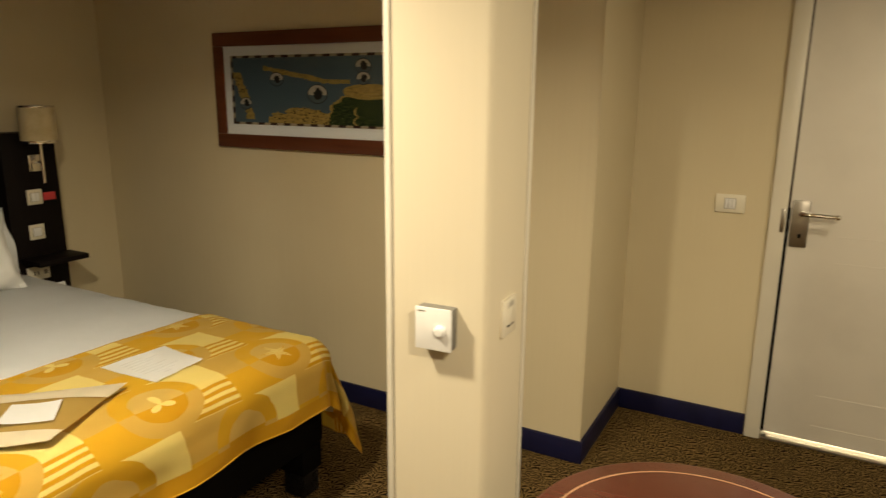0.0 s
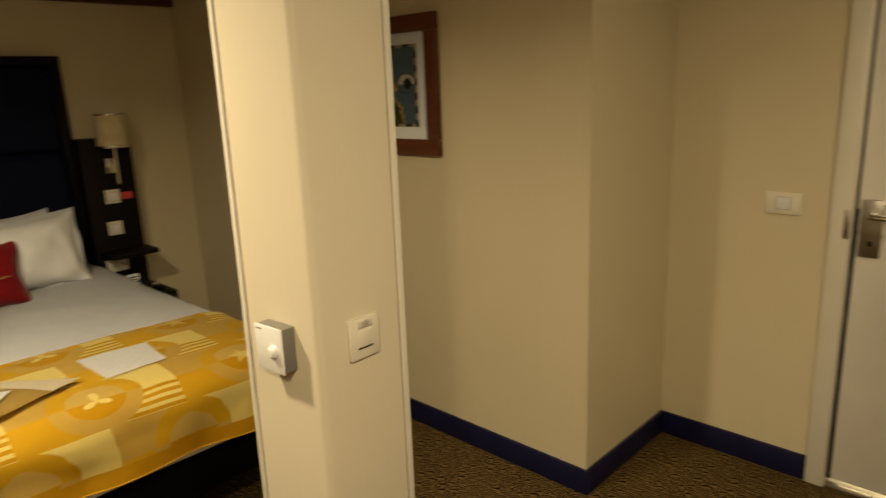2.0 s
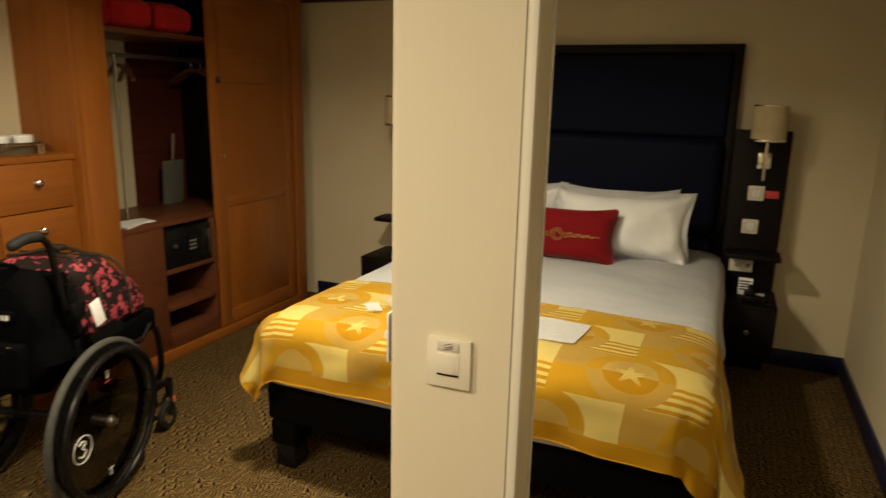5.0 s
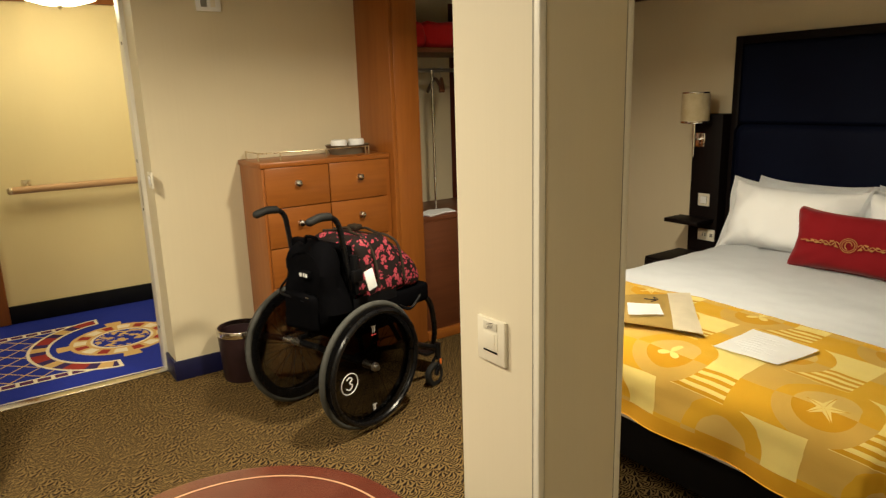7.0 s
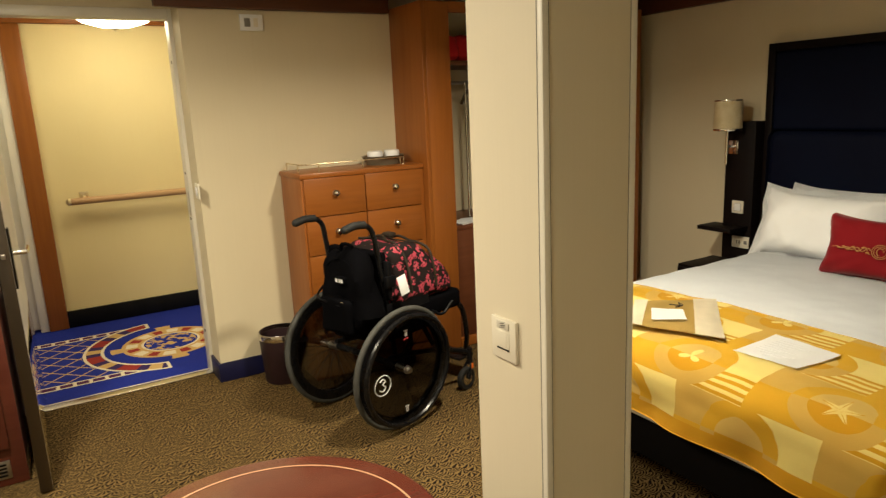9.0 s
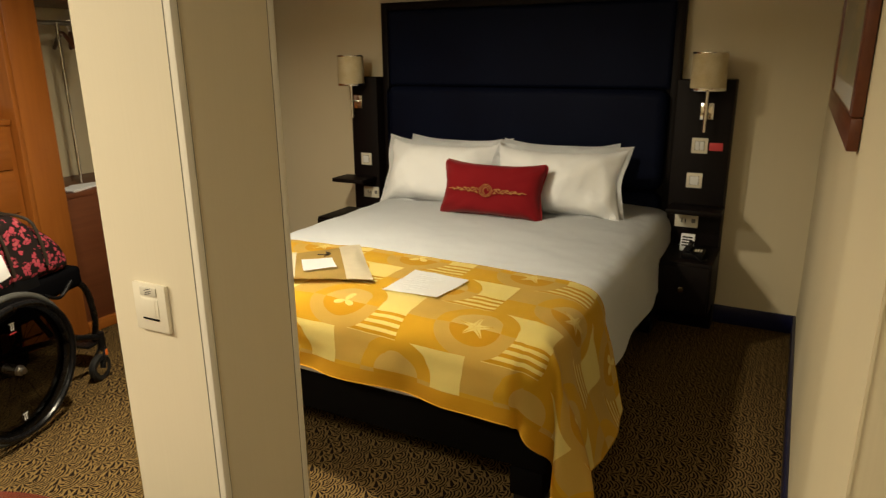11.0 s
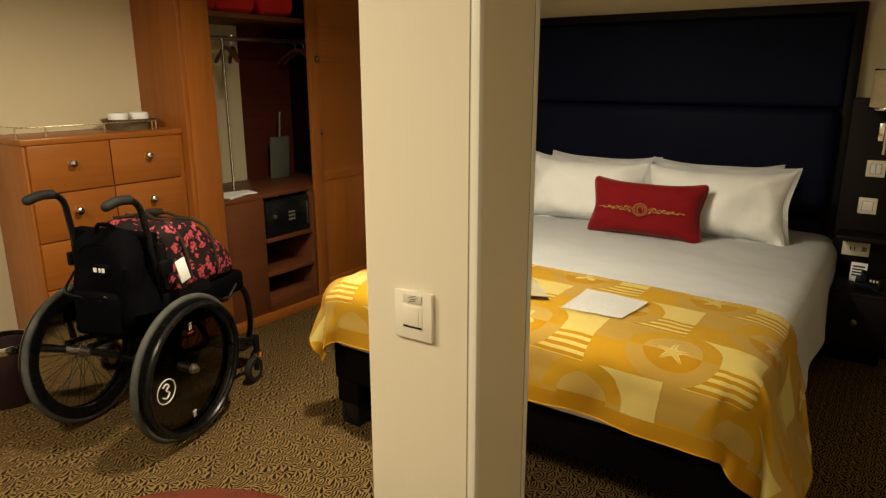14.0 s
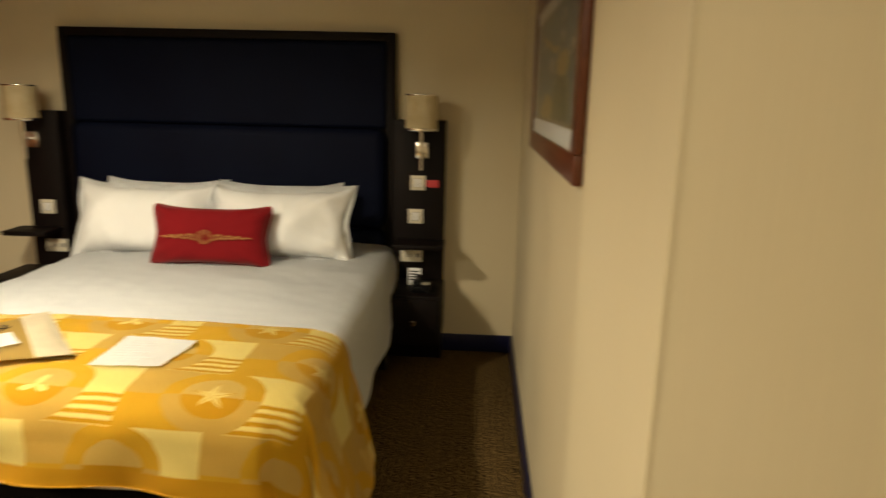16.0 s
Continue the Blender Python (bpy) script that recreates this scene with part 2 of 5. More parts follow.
def runner_material():
    """Woven bed runner: gold ground, discs with stars, chequers and stripes."""
    m = Mat("gold_woven_runner", 0.9, spec=0.1)
    u, v, w = m.coords("UV")
    # u: metres from the foot row of stars towards the head; v: metres across
    gold, amber, tan, pale = (0.78, 0.480, 0.030), (0.70, 0.395, 0.019), (0.72, 0.49, 0.11), (0.93, 0.80, 0.29)
    L, H = 0.472, 0.245
    row = ((u + H * 0.5) / H).floor()
    odd = row.mod(2.0)
    du = u - row * H
    vs = v + odd * (L * 0.5)
    col = ((vs + L * 0.5) / L).floor()
    dv = vs - col * L
    q = (vs * 2.0 / L + 0.5).floor()
    half = (vs / (L * 0.5)).floor()
    p = half.mod(2.0)
    up = du > 0.0
    # four cloths round each disc: pale and tan above, stripes and gold below
    c = m.mix(pale, tan, p)
    low = du < 0.0
    c = m.mix(c, gold, low)
    stripe = du.abs().mod(0.030) < 0.015
    c = m.mix(c, amber, low * (p < 0.5))
    c = m.mix(c, pale, low * (p < 0.5) * stripe)
    r = (du * du + dv * dv).sqrt()
    ring, core = m.mix(gold, tan, low), m.mix((0.76, 0.55, 0.15), amber, low)
    c = m.mix(c, ring, r < 0.132)
    c = m.mix(c, core, r < 0.082)
    a = dv.atan2(du)
    odd_disc = (col + row).mod(2.0)
    fold = ((a + math.pi / 5).mod(math.tau / 5) - math.pi / 5).abs()
    ro, ri, sn = 0.060, 0.019, math.sin(math.pi / 5)
    far = ((fold * -1.0 + math.pi / 5).sin() * ri) + (fold.sin() * ro)
    star_r = (far * 0.0 + ro * ri * sn) / far
    inner = row > -0.5  # the hem row has plain discs
    c = m.mix(c, pale, (r < star_r) * (odd_disc < 0.5) * inner * 0.85)
    c = m.mix(c, amber, (r < star_r) * (fold < 0.035) * (odd_disc < 0.5) * inner)
    leaf_r = (a * 3.0).cos() * 0.020 + 0.024
    c = m.mix(c, pale, (r < leaf_r) * (odd_disc > 0.5) * inner)
    border = (u < -0.262)
    c = m.mix(c, (0.73, 0.405, 0.020), border)
    weave, big = m.noise(900, 1, kind="UV"), m.noise(5, 3, kind="UV")
    c = m.mix(c, (0.40, 0.20, 0.01), weave * 0.15 + big.soft(0.5, 0.8) * 0.10)
    m.colour(c)
    m.bump(weave, 0.2, 0.001)
    m.sheen(0.15)
    return m.m


def map_material():
    """Framed print: blue sea, green island, pale beach, small vignettes."""
    m = Mat("island_map_print", 0.5, spec=0.3)
    u, v, w = m.coords("UV")
    n, fine = m.noise(5, 4, kind="UV"), m.noise(40, 3, kind="UV")
    sea = m.mix((0.075, 0.125, 0.165), (0.100, 0.150, 0.185), n)
    mid = m.noise(15, 4, kind="UV", rough=0.65)
    nn = (n - 0.5) * 0.30 + (mid - 0.5) * 0.34
    sea = m.mix(sea, (0.15, 0.19, 0.20), mid.soft(0.56, 0.72) * 0.3)
    green = m.mix((0.012, 0.028, 0.010), (0.060, 0.085, 0.026), fine.soft(0.35, 0.7))
    sand = m.mix((0.46, 0.33, 0.10), (0.22, 0.17, 0.06), fine.soft(0.4, 0.75))
    du, dv = (u - 0.735) / 0.175, (v - 0.05) / 0.42
    isle = (du * du + dv * dv).sqrt() + nn
    bu, bv = (u - 0.762) / 0.125, (v - 0.49) / 0.105
    beach = (bu * bu + bv * bv).sqrt() + nn
    c = m.mix(sea, sand, isle < 1.06)
    c = m.mix(c, green, isle < 0.98)
    c = m.mix(c, sand, beach < 1.0)
    c = m.mix(c, sand, ((du + 0.15 + nn).abs() < 0.03) * (v < 0.28))
    # chain of spotted islets along the near edge and the foot of the print
    spots = Ex(m.t, m.voronoi(m.vec(u * 2.3, v), 24.0, "F1", 0.9)).soft(0.34, 0.26)
    land = m.mix(sand, (0.035, 0.022, 0.012), spots)
    coast = (u - (v * -0.12 + 0.125)).abs() + (mid - 0.5) * 0.06
    c = m.mix(c, land, (coast < 0.026) * (v > 0.08) * (v < 0.76))
    foot = v + (mid - 0.5) * 0.35 - ((u - 0.42) * 9.0).cos() * 0.10
    c = m.mix(c, land, (foot < 0.15) * (u < 0.56) * (u > 0.22))
    spit = v - ((u.low(0.55)) * -0.56 + 0.935) + nn * 0.10
    c = m.mix(c, sand, (spit.abs() < (fine * 0.07)) * (u > 0.20) * (u < 0.50))
    c = m.mix(c, sand, (spit.abs() < (fine * 0.06)) * (u > 0.50) * (u < 0.68))
    # round vignettes: pale sky over blue water, a small dark shape, a dark ring
    for px, py, rr in ((0.277, 0.66, 0.040), (0.085, 0.31, 0.036), (0.748, 0.83, 0.040), (0.748, 0.67, 0.036), (0.505, 0.455, 0.054), (0.940, 0.53, 0.050)):
        a, b = u - px, (v - py) * 0.42
        dd = (a * a + b * b).sqrt()
        c = m.mix(c, (0.10, 0.14, 0.16), dd < rr)
        c = m.mix(c, (0.52, 0.48, 0.40), (dd < rr) * ((b + (fine - 0.5) * 0.02) > -0.004))
        a2, b2 = a - 0.004, b * 0.7
        c = m.mix(c, (0.020, 0.020, 0.022), ((a2 * a2 + b2 * b2).sqrt() + (fine - 0.5) * 0.03) < rr * 0.42)
        c = m.mix(c, (0.030, 0.035, 0.045), (dd - rr).abs() < 0.0022)
    tick = ((u * 13.0).mod(1.0) < 0.5)
    tickv = ((v * 6.0).mod(1.0) < 0.5)
    rim = (v > 0.965).top(v < 0.035)
    c = m.mix(c, (0.42, 0.36, 0.26), rim)
    c = m.mix(c, (0.045, 0.022, 0.018), rim * tick)
    edge = (u < 0.014).top(u > 0.986)
    c = m.mix(c, (0.42, 0.36, 0.26), edge)
    c = m.mix(c, (0.045, 0.022, 0.018), edge * tickv)
    m.colour(c)
    return m.m


def floral_material():
    m = Mat("floral_bag_cloth", 0.75, spec=0.2)
    x, y, z = m.coords()
    wob = m.noise(30, 2)
    near = Ex(m.t, m.voronoi(m.vec(x + wob * 0.02, y + wob * 0.02, z + wob * 0.02), 23, "F1", 0.8))
    small = Ex(m.t, m.voronoi(m.vec(x, y, z), 70, "F1", 0.9))
    flower = ((near + (wob - 0.5) * 0.8) < 0.49) * (small < 0.58)
    c = m.mix((0.012, 0.007, 0.007), (0.40, 0.055, 0.085), flower)
    c = m.mix(c, (0.42, 0.10, 0.11), ((near + (wob - 0.5) * 0.5) < 0.20) * (small < 0.5))
    m.colour(c)
    m.bump(m.noise(500, 1), 0.2, 0.001)
    return m.m


def clear_plastic(name, tint, rough):
    m = Mat(name, 0.08, spec=0.5)
    m.colour((0.75, 0.74, 0.72))
    t = m.t.nodes.new("ShaderNodeBsdfTransparent")
    t.inputs[0].default_value = (*tint, 1)
    mix = m.t.nodes.new("ShaderNodeMixShader")
    fr = m.t.nodes.new("ShaderNodeFresnel")
    fr.inputs[0].default_value = 1.5
    g = m.t.nodes.new("ShaderNodeBsdfGlossy")
    g.inputs["Roughness"].default_value = rough
    out = m.t.nodes["Material Output"]
    m.t.links.new(fr.outputs[0], mix.inputs[0])
    m.t.links.new(t.outputs[0], mix.inputs[1])
    m.t.links.new(g.outputs[0], mix.inputs[2])
    m.t.links.new(mix.outputs[0], out.inputs[0])
    return m.m


def glowing(name, colour, strength):
    m = Mat(name, 0.4)
    m.colour(colour)
    m.b.inputs["Emission Color"].default_value = (*colour, 1)
    m.b.inputs["Emission Strength"].default_value = strength
    return m.m


M_BLUE = corridor_carpet()
M_RUNNER = runner_material()
M_MAP = map_material()
M_FLORAL = floral_material()
M_CLEAR = clear_plastic("clear_tinted_disc", (0.15, 0.14, 0.135), 0.06)
M_GLAZING = clear_plastic("picture_glass", (0.95, 0.95, 0.94), 0.09)
M_RED = fabric("red_cushion_cloth", (0.21, 0.007, 0.011), (0.15, 0.005, 0.008), 420, 0.25)
M_REDTRIM = fabric("red_piping", (0.26, 0.010, 0.013), (0.20, 0.008, 0.010), 600, 0.2)
M_GOLDTHREAD = fabric("gold_embroidery", (0.44, 0.24, 0.085), (0.33, 0.16, 0.05), 1200, 0.2)
M_BLACKCLOTH = fabric("black_nylon", (0.003, 0.003, 0.004), (0.002, 0.002, 0.0025), 900, 0.0, spec=0.02)
M_RUBBER = paint("grey_tyre_rubber", (0.060, 0.061, 0.056), 0.75, 0.1, 30)
M_BLACKRUBBER = paint("black_rubber", (0.009, 0.009, 0.009), 0.7, 0.1, 30)
M_KRAFT = paint("kraft_paper", (0.46, 0.31, 0.080), 0.75, 0.08, 6)
M_CREAMPAPER = paint("cream_paper", (0.78, 0.71, 0.54), 0.75, 0.06, 8)
M_SHADE = fabric("parchment_lampshade", (0.62, 0.54, 0.36), (0.48, 0.39, 0.22), 120, 0.05, 0.7, 14)
M_REDBAG = fabric("red_life_jacket_cloth", (0.55, 0.02, 0.025), (0.38, 0.012, 0.015), 300, 0.1)
M_LEATHERBIN = paint("dark_brown_leatherette", (0.024, 0.010, 0.012), 0.5, 0.2, 20)
M_STRAP = paint("olive_brown_leather", (0.030, 0.022, 0.015), 0.6, 0.2, 20, 0.2)
M_AMBER = paint("amber_reflector", (0.75, 0.16, 0.02), 0.2, 0.05)
M_PINK = paint("pink_tag", (0.62, 0.06, 0.07), 0.5, 0.05)
M_INK = paint("black_ink", (0.02, 0.02, 0.02), 0.6, 0.05)
M_MIRROR = metal("mirror_glass", (0.85, 0.85, 0.84), 0.06)
M_LAMPGLASS = glowing("lit_frosted_glass", (1.0, 0.85, 0.52), 13.5)
M_LEDGE = glowing("lit_downlight", (1.0, 0.8, 0.5), 8.0)


# ---- mesh helpers ----
def box(bm, x0, x1, y0, y1, z0, z1, bevel=0.0, seg=2):
    r = bmesh.ops.create_cube(bm, size=1.0, matrix=Matrix.LocRotScale(((x0 + x1) / 2, (y0 + y1) / 2, (z0 + z1) / 2), None, (abs(x1 - x0), abs(y1 - y0), abs(z1 - z0))))
    if bevel:
        es = list({e for v in r["verts"] for e in v.link_edges})
        bmesh.ops.bevel(bm, geom=es, offset=bevel, segments=seg, profile=0.5, affect="EDGES")
    return bm


def cube(*a, **k):
    return box(bmesh.new(), *a, **k)


def rod(bm, a, b, r0, r1=None, seg=14):
    a, b = Vector(a), Vector(b)
    q = (b - a).to_track_quat("Z", "Y")
    bmesh.ops.create_cone(bm, cap_ends=True, segments=seg, radius1=r0, radius2=r0 if r1 is None else r1, depth=(b - a).length,
                          matrix=Matrix.Translation((a + b) / 2) @ q.to_matrix().to_4x4())
    return bm


def ball(bm, c, r, sx=1, sy=1, sz=1, seg=14):
    bmesh.ops.create_uvsphere(bm, u_segments=seg, v_segments=max(6, seg // 2 + 2), radius=r, matrix=Matrix.LocRotScale(c, None, (sx, sy, sz)))
    return bm


def tube(bm, pts, r, seg=10, closed=False):
    """A round tube along a polyline."""
    pts = [Vector(p) for p in pts]
    n = len(pts)
    rings, up = [], None
    for i, p in enumerate(pts):
        a = pts[(i - 1) % n] if (closed or i) else p
        b = pts[(i + 1) % n] if (closed or i < n - 1) else p
        d = (b - a).normalized()
        if up is None:
            up = d.orthogonal().normalized()
        up = (up - d * up.dot(d)).normalized()
        side = d.cross(up)
        rings.append([bm.verts.new(p + (up * math.cos(k * math.tau / seg) + side * math.sin(k * math.tau / seg)) * r) for k in range(seg)])
    for i in range(n if closed else n - 1):
        a, b = rings[i], rings[(i + 1) % n]
        for k in range(seg):
            bm.faces.new((a[k], a[(k + 1) % seg], b[(k + 1) % seg], b[k]))
    if not closed:
        bm.faces.new(list(reversed(rings[0])))
        bm.faces.new(rings[-1])
    return bm


def bend(pts, n=6):
    """A smooth line (Catmull-Rom) through a few points."""
    p = [Vector(q) for q in pts]
    p = [p[0] * 2 - p[1], *p, p[-1] * 2 - p[-2]]
    out = []
    for i in range(1, len(p) - 2):
        for k in range(n):
            t = k / n
            out.append(0.5 * (2 * p[i] + (p[i + 1] - p[i - 1]) * t + (2 * p[i - 1] - 5 * p[i] + 4 * p[i + 1] - p[i + 2]) * t * t
                              + (3 * p[i] - p[i - 1] - 3 * p[i + 1] + p[i + 2]) * t ** 3))
    return [*out, p[-2]]


def lathe(bm, profile, seg=40, axis="z", at=(0, 0, 0)):
    """Turns (radius, height) pairs about an axis; ends with radius 0 close."""
    rings = []
    for r, h in profile:
        ring = []
        for k in range(seg):
            a = k * math.tau / seg
            p = {"z": (r * math.cos(a), r * math.sin(a), h), "y": (r * math.cos(a), h, -r * math.sin(a)), "x": (h, r * math.cos(a), r * math.sin(a))}[axis]
            ring.append(bm.verts.new(Vector(p) + Vector(at)))
        rings.append(ring)
    for a, b in zip(rings, rings[1:]):
        for k in range(seg):
            bm.faces.new((a[k], a[(k + 1) % seg], b[(k + 1) % seg], b[k]))
    bmesh.ops.remove_doubles(bm, verts=bm.verts[:], dist=1e-6)
    return bm


def sheet(bm, nu, nv, f, uv=None, thick=0.0):
    """A grid of f(i/nu, j/nv); uv gives its map; thick adds a back side."""
    layer = bm.loops.layers.uv.verify() if uv else None
    vs = [[bm.verts.new(f(i / nu, j / nv)) for j in range(nv + 1)] for i in range(nu + 1)]
    fs = []
    for i in range(nu):
        for j in range(nv):
            fc = bm.faces.new((vs[i][j], vs[i + 1][j], vs[i + 1][j + 1], vs[i][j + 1]))
            fs.append(fc)
            if uv:
                for lp, (a, b) in zip(fc.loops, ((i, j), (i + 1, j), (i + 1, j + 1), (i, j + 1))):
                    lp[layer].uv = uv(a / nu, b / nv)
    if thick:
        bmesh.ops.solidify(bm, geom=fs, thickness=thick)
    return bm


def part(name, bm, material, parent=None, label="", smooth=True, m=None):
    """Links a bmesh as one mesh object, under a thing or a part."""
    me = bpy.data.meshes.new(name)
    bmesh.ops.recalc_face_normals(bm, faces=bm.faces[:])
    bm.to_mesh(me)
    bm.free()
    for mt in material if isinstance(material, (list, tuple)) else (material,):
        me.materials.append(mt)
    ob = new(name, me)
    if smooth:
        me.shade_smooth()
        me.set_sharp_from_angle(angle=radians(35))
    if parent:
        ob.parent = parent
    if m is not None:
        ob.matrix_basis = m
    if label:
        ob["label"] = label
    return ob


def thing(name, label, category, group="", m=None):
    ob = new(name)
    ob.empty_display_size = 0.05
    if m is not None:
        ob.matrix_basis = m
    return tagged(ob, label, category, group)


def solid(name, bm, material, label, category, group="", m=None):
    return tagged(part(name, bm, material, None, "", True, m), label, category, group)


def structure(name, bm, material, label, category="wall"):
    return tagged(part(name, bm, material), label, category, "", "structure")


# ---- the shell of the cabin ----
XH, YP, XC, YR, YE, YJ = -3.60, 2.530, -0.705, 3.15, -1.24, -1.44   # head wall, picture wall, its corner, recess, entry wall, entry door
XB, YB, YC = 2.60, -1.44, -3.00                                     # far end of the cabin, corridor's far wall
DX0, DX1, DTOP = -0.50, 0.39, 2.00                                  # entry opening
BX0, BX1, BTOP = -0.05, 0.78, 2.03                                  # bathroom door
TOP = 2.30

structure("floor", cube(XH - 0.1, XB + 0.1, YJ + 0.02, YR + 0.025, -0.10, 0.0), M_CARPET, "brown and gold patterned carpet", "floor")
structure("ceiling", cube(XH - 0.1, XB + 0.1, YJ - 0.02, YR + 0.1, CEIL, TOP), M_CEIL, "cream painted flat ceiling", "ceiling")
structure("wall_head", cube(XH - 0.1, XH, YE - 0.28, YP + 0.1, 0, CEIL), M_WALL, "beige wallpapered wall behind the bed")
structure("wall_picture", cube(XH, XC, YP, YP + 0.72, 0, CEIL), M_WALL, "beige wallpapered wall with a framed map")
bm = cube(XC, BX0 - 0.065, YR, YR + 0.10, 0, CEIL)
box(bm, BX1 + 0.065, XB, YR, YR + 0.10, 0, CEIL)
box(bm, BX0 - 0.065, BX1 + 0.065, YR, YR + 0.10, BTOP + 0.06, CEIL)
structure("wall_recess", bm, M_WALL, "beige wallpapered wall beside the white door")
structure("wall_far", cube(XB, XB + 0.1, YJ - 0.1, YR + 0.1, 0, CEIL), M_WALL, "beige wallpapered end wall")
bm = cube(-1.722, DX0 - 0.02, YE - 0.28, YE, 0, CEIL)
box(bm, XH, -1.722, YE - 0.28, YE - 0.20, 0, CEIL)
structure("wall_entry", bm, M_WALL, "beige wallpapered wall beside the entry door")
bm = cube(DX1 + 0.06, XB, YJ - 0.08, YJ, 0, CEIL)
box(bm, DX0 - 0.02, DX1 + 0.06, YJ - 0.08, YJ, DTOP + 0.05, CEIL)
structure("wall_entry_head", bm, M_WALL, "beige wall over and beside the open entry door")

# crown moulding of dark wood round the bed alcove
bm = cube(XH, XH + 0.05, YE, YP, 2.038, CEIL, 0.008)
box(bm, XH + 0.05, -0.92, YP - 0.05, YP, 2.075, CEIL, 0.008)
box(bm, -1.70, DX0 + 0.10, YE, YE + 0.05, 2.03, CEIL, 0.008)
tagged(part("trim_crown", bm, M_CROWN), "dark wooden crown moulding under the ceiling", "moulding", "", "structure")

# baseboards
bm = cube(XH, XH + 0.014, -0.86, YP, 0, 0.10, 0.003)
box(bm, XH + 0.014, XC + 0.014, YP - 0.014, YP, 0, 0.10, 0.003)
box(bm, XC, XC + 0.014, YP, YR, 0, 0.10, 0.003)
box(bm, XC + 0.014, BX0 - 0.067, YR - 0.014, YR, 0, 0.10, 0.003)
box(bm, BX1 + 0.067, XB, YR - 0.014, YR, 0, 0.10, 0.003)
box(bm, -0.97, DX0 - 0.006, YE, YE + 0.014, 0, 0.11, 0.003)
box(bm, DX0 - 0.02, DX0 - 0.006, YE - 0.18, YE, 0, 0.11, 0.003)
box(bm, XB - 0.014, XB, YJ, YR - 0.014, 0, 0.10, 0.003)
tagged(part("baseboard", bm, M_BASE), "navy blue baseboard along the carpet", "baseboard", "", "structure")

# metal strips at wall corners
bm = cube(XC - 0.001, XC + 0.003, YP - 0.003, YP + 0.001, 0.10, CEIL)
tagged(part("trim_corner", bm, M_WALL), "thin cream corner strip on the wall", "trim", "", "structure")

# ---- bathroom behind the white door ----
bm = cube(-0.6, 1.8, YR + 0.026, 5.2, -0.05, 0.008)
structure("floor_bathroom", bm, M_WHITE, "pale bathroom floor behind the door", "floor")
bm = cube(-0.6, 1.8, 5.2, 5.25, 0, TOP)
box(bm, -0.65, -0.6, YR + 0.1, 5.25, 0, TOP)
box(bm, 1.8, 1.85, YR + 0.1, 5.25, 0, TOP)
box(bm, -0.6, 1.8, YR + 0.1, 5.2, 2.15, TOP)
structure("wall_bathroom", bm, M_WHITE, "white bathroom walls behind the door")

door = thing("door_1", "white painted bathroom door, closed, on a bright threshold", "door")
door["kind"] = "structure"
part("edge_strip", cube(BX0 + 0.0003, BX0 + 0.0085, YR + 0.0165, YR + 0.0197, 1.06, BTOP - 0.002, 0.0005), M_BRONZE, door, "bronze edge strip")
# black strip laid over the leaf's edge as the shade in the gap
part("edge_gap", cube(BX0 + 0.0003, BX0 + 0.0125, YR + 0.0165, YR + 0.0197, 0.026, 1.06), M_DARKPL, door, "black strip drawn as the shaded gap beside the leaf")
leaf = part("leaf", cube(BX0 + 0.004, BX1 - 0.004, YR + 0.020, YR + 0.062, 0.026, BTOP - 0.004, 0.003), M_WHITE, door)
for z in (0.84, 0.952, 0.243, 0.10):
    part("panel_line", cube(BX0 + 0.20, BX1 - 0.16, YR + 0.0192, YR + 0.021, z - 0.0025, z + 0.0025, 0.0008), M_WHITE, door)
bm = cube(BX0 - 0.065, BX0, YR - 0.022, YR + 0.10, 0, BTOP + 0.06, 0.004)
box(bm, BX1, BX1 + 0.065, YR - 0.022, YR + 0.10, 0, BTOP + 0.06, 0.004)
box(bm, BX0, BX1, YR - 0.022, YR + 0.10, BTOP, BTOP + 0.06, 0.004)
part("door_frame", bm, M_FRAME, door, "cream painted metal door frame")
# unseen strips behind the leaf, added so that light leaks only below it
bm = cube(BX0, BX0 + 0.022, YR + 0.0635, YR + 0.10, 0.0, BTOP, 0.002)
box(bm, BX1 - 0.022, BX1, YR + 0.0635, YR + 0.10, 0.0, BTOP, 0.002)
box(bm, BX0 + 0.022, BX1 - 0.022, YR + 0.0635, YR + 0.10, BTOP - 0.022, BTOP, 0.002)
part("door_stop", bm, M_DARKPL, door, "unseen dark strips added to stop light round the leaf")
part("threshold", cube(BX0, BX1, YR - 0.012, YR + 0.024, 0.0, 0.010, 0.003), M_STEEL, door, "bright metal threshold strip")
hx = BX0 + 0.055
plate = part("handle_plate", cube(hx - 0.036, hx + 0.030, YR + 0.010, YR + 0.021, 0.895, 1.095, 0.004), M_STEEL, door, "brushed steel handle plate")
bm = rod(bmesh.new(), (hx, YR + 0.012, 1.045), (hx, YR - 0.045, 1.045), 0.011)
tube(bm, bend([(hx, YR - 0.042, 1.045), (hx + 0.03, YR - 0.048, 1.045), (hx + 0.125, YR - 0.046, 1.043)]), 0.009)
ball(bm, (hx + 0.13, YR - 0.046, 1.043), 0.013)
part("lever", bm, M_CHROME, plate, "chrome lever")
part("keyhole", cube(hx - 0.006, hx + 0.006, YR + 0.0075, YR + 0.0105, 0.935, 0.953, 0.001), M_DARKPL, plate)
part("strike_plate", cube(BX0 - 0.022, BX0 - 0.004, YR - 0.024, YR - 0.0215, 0.96, 1.06, 0.001), M_STEEL, door)


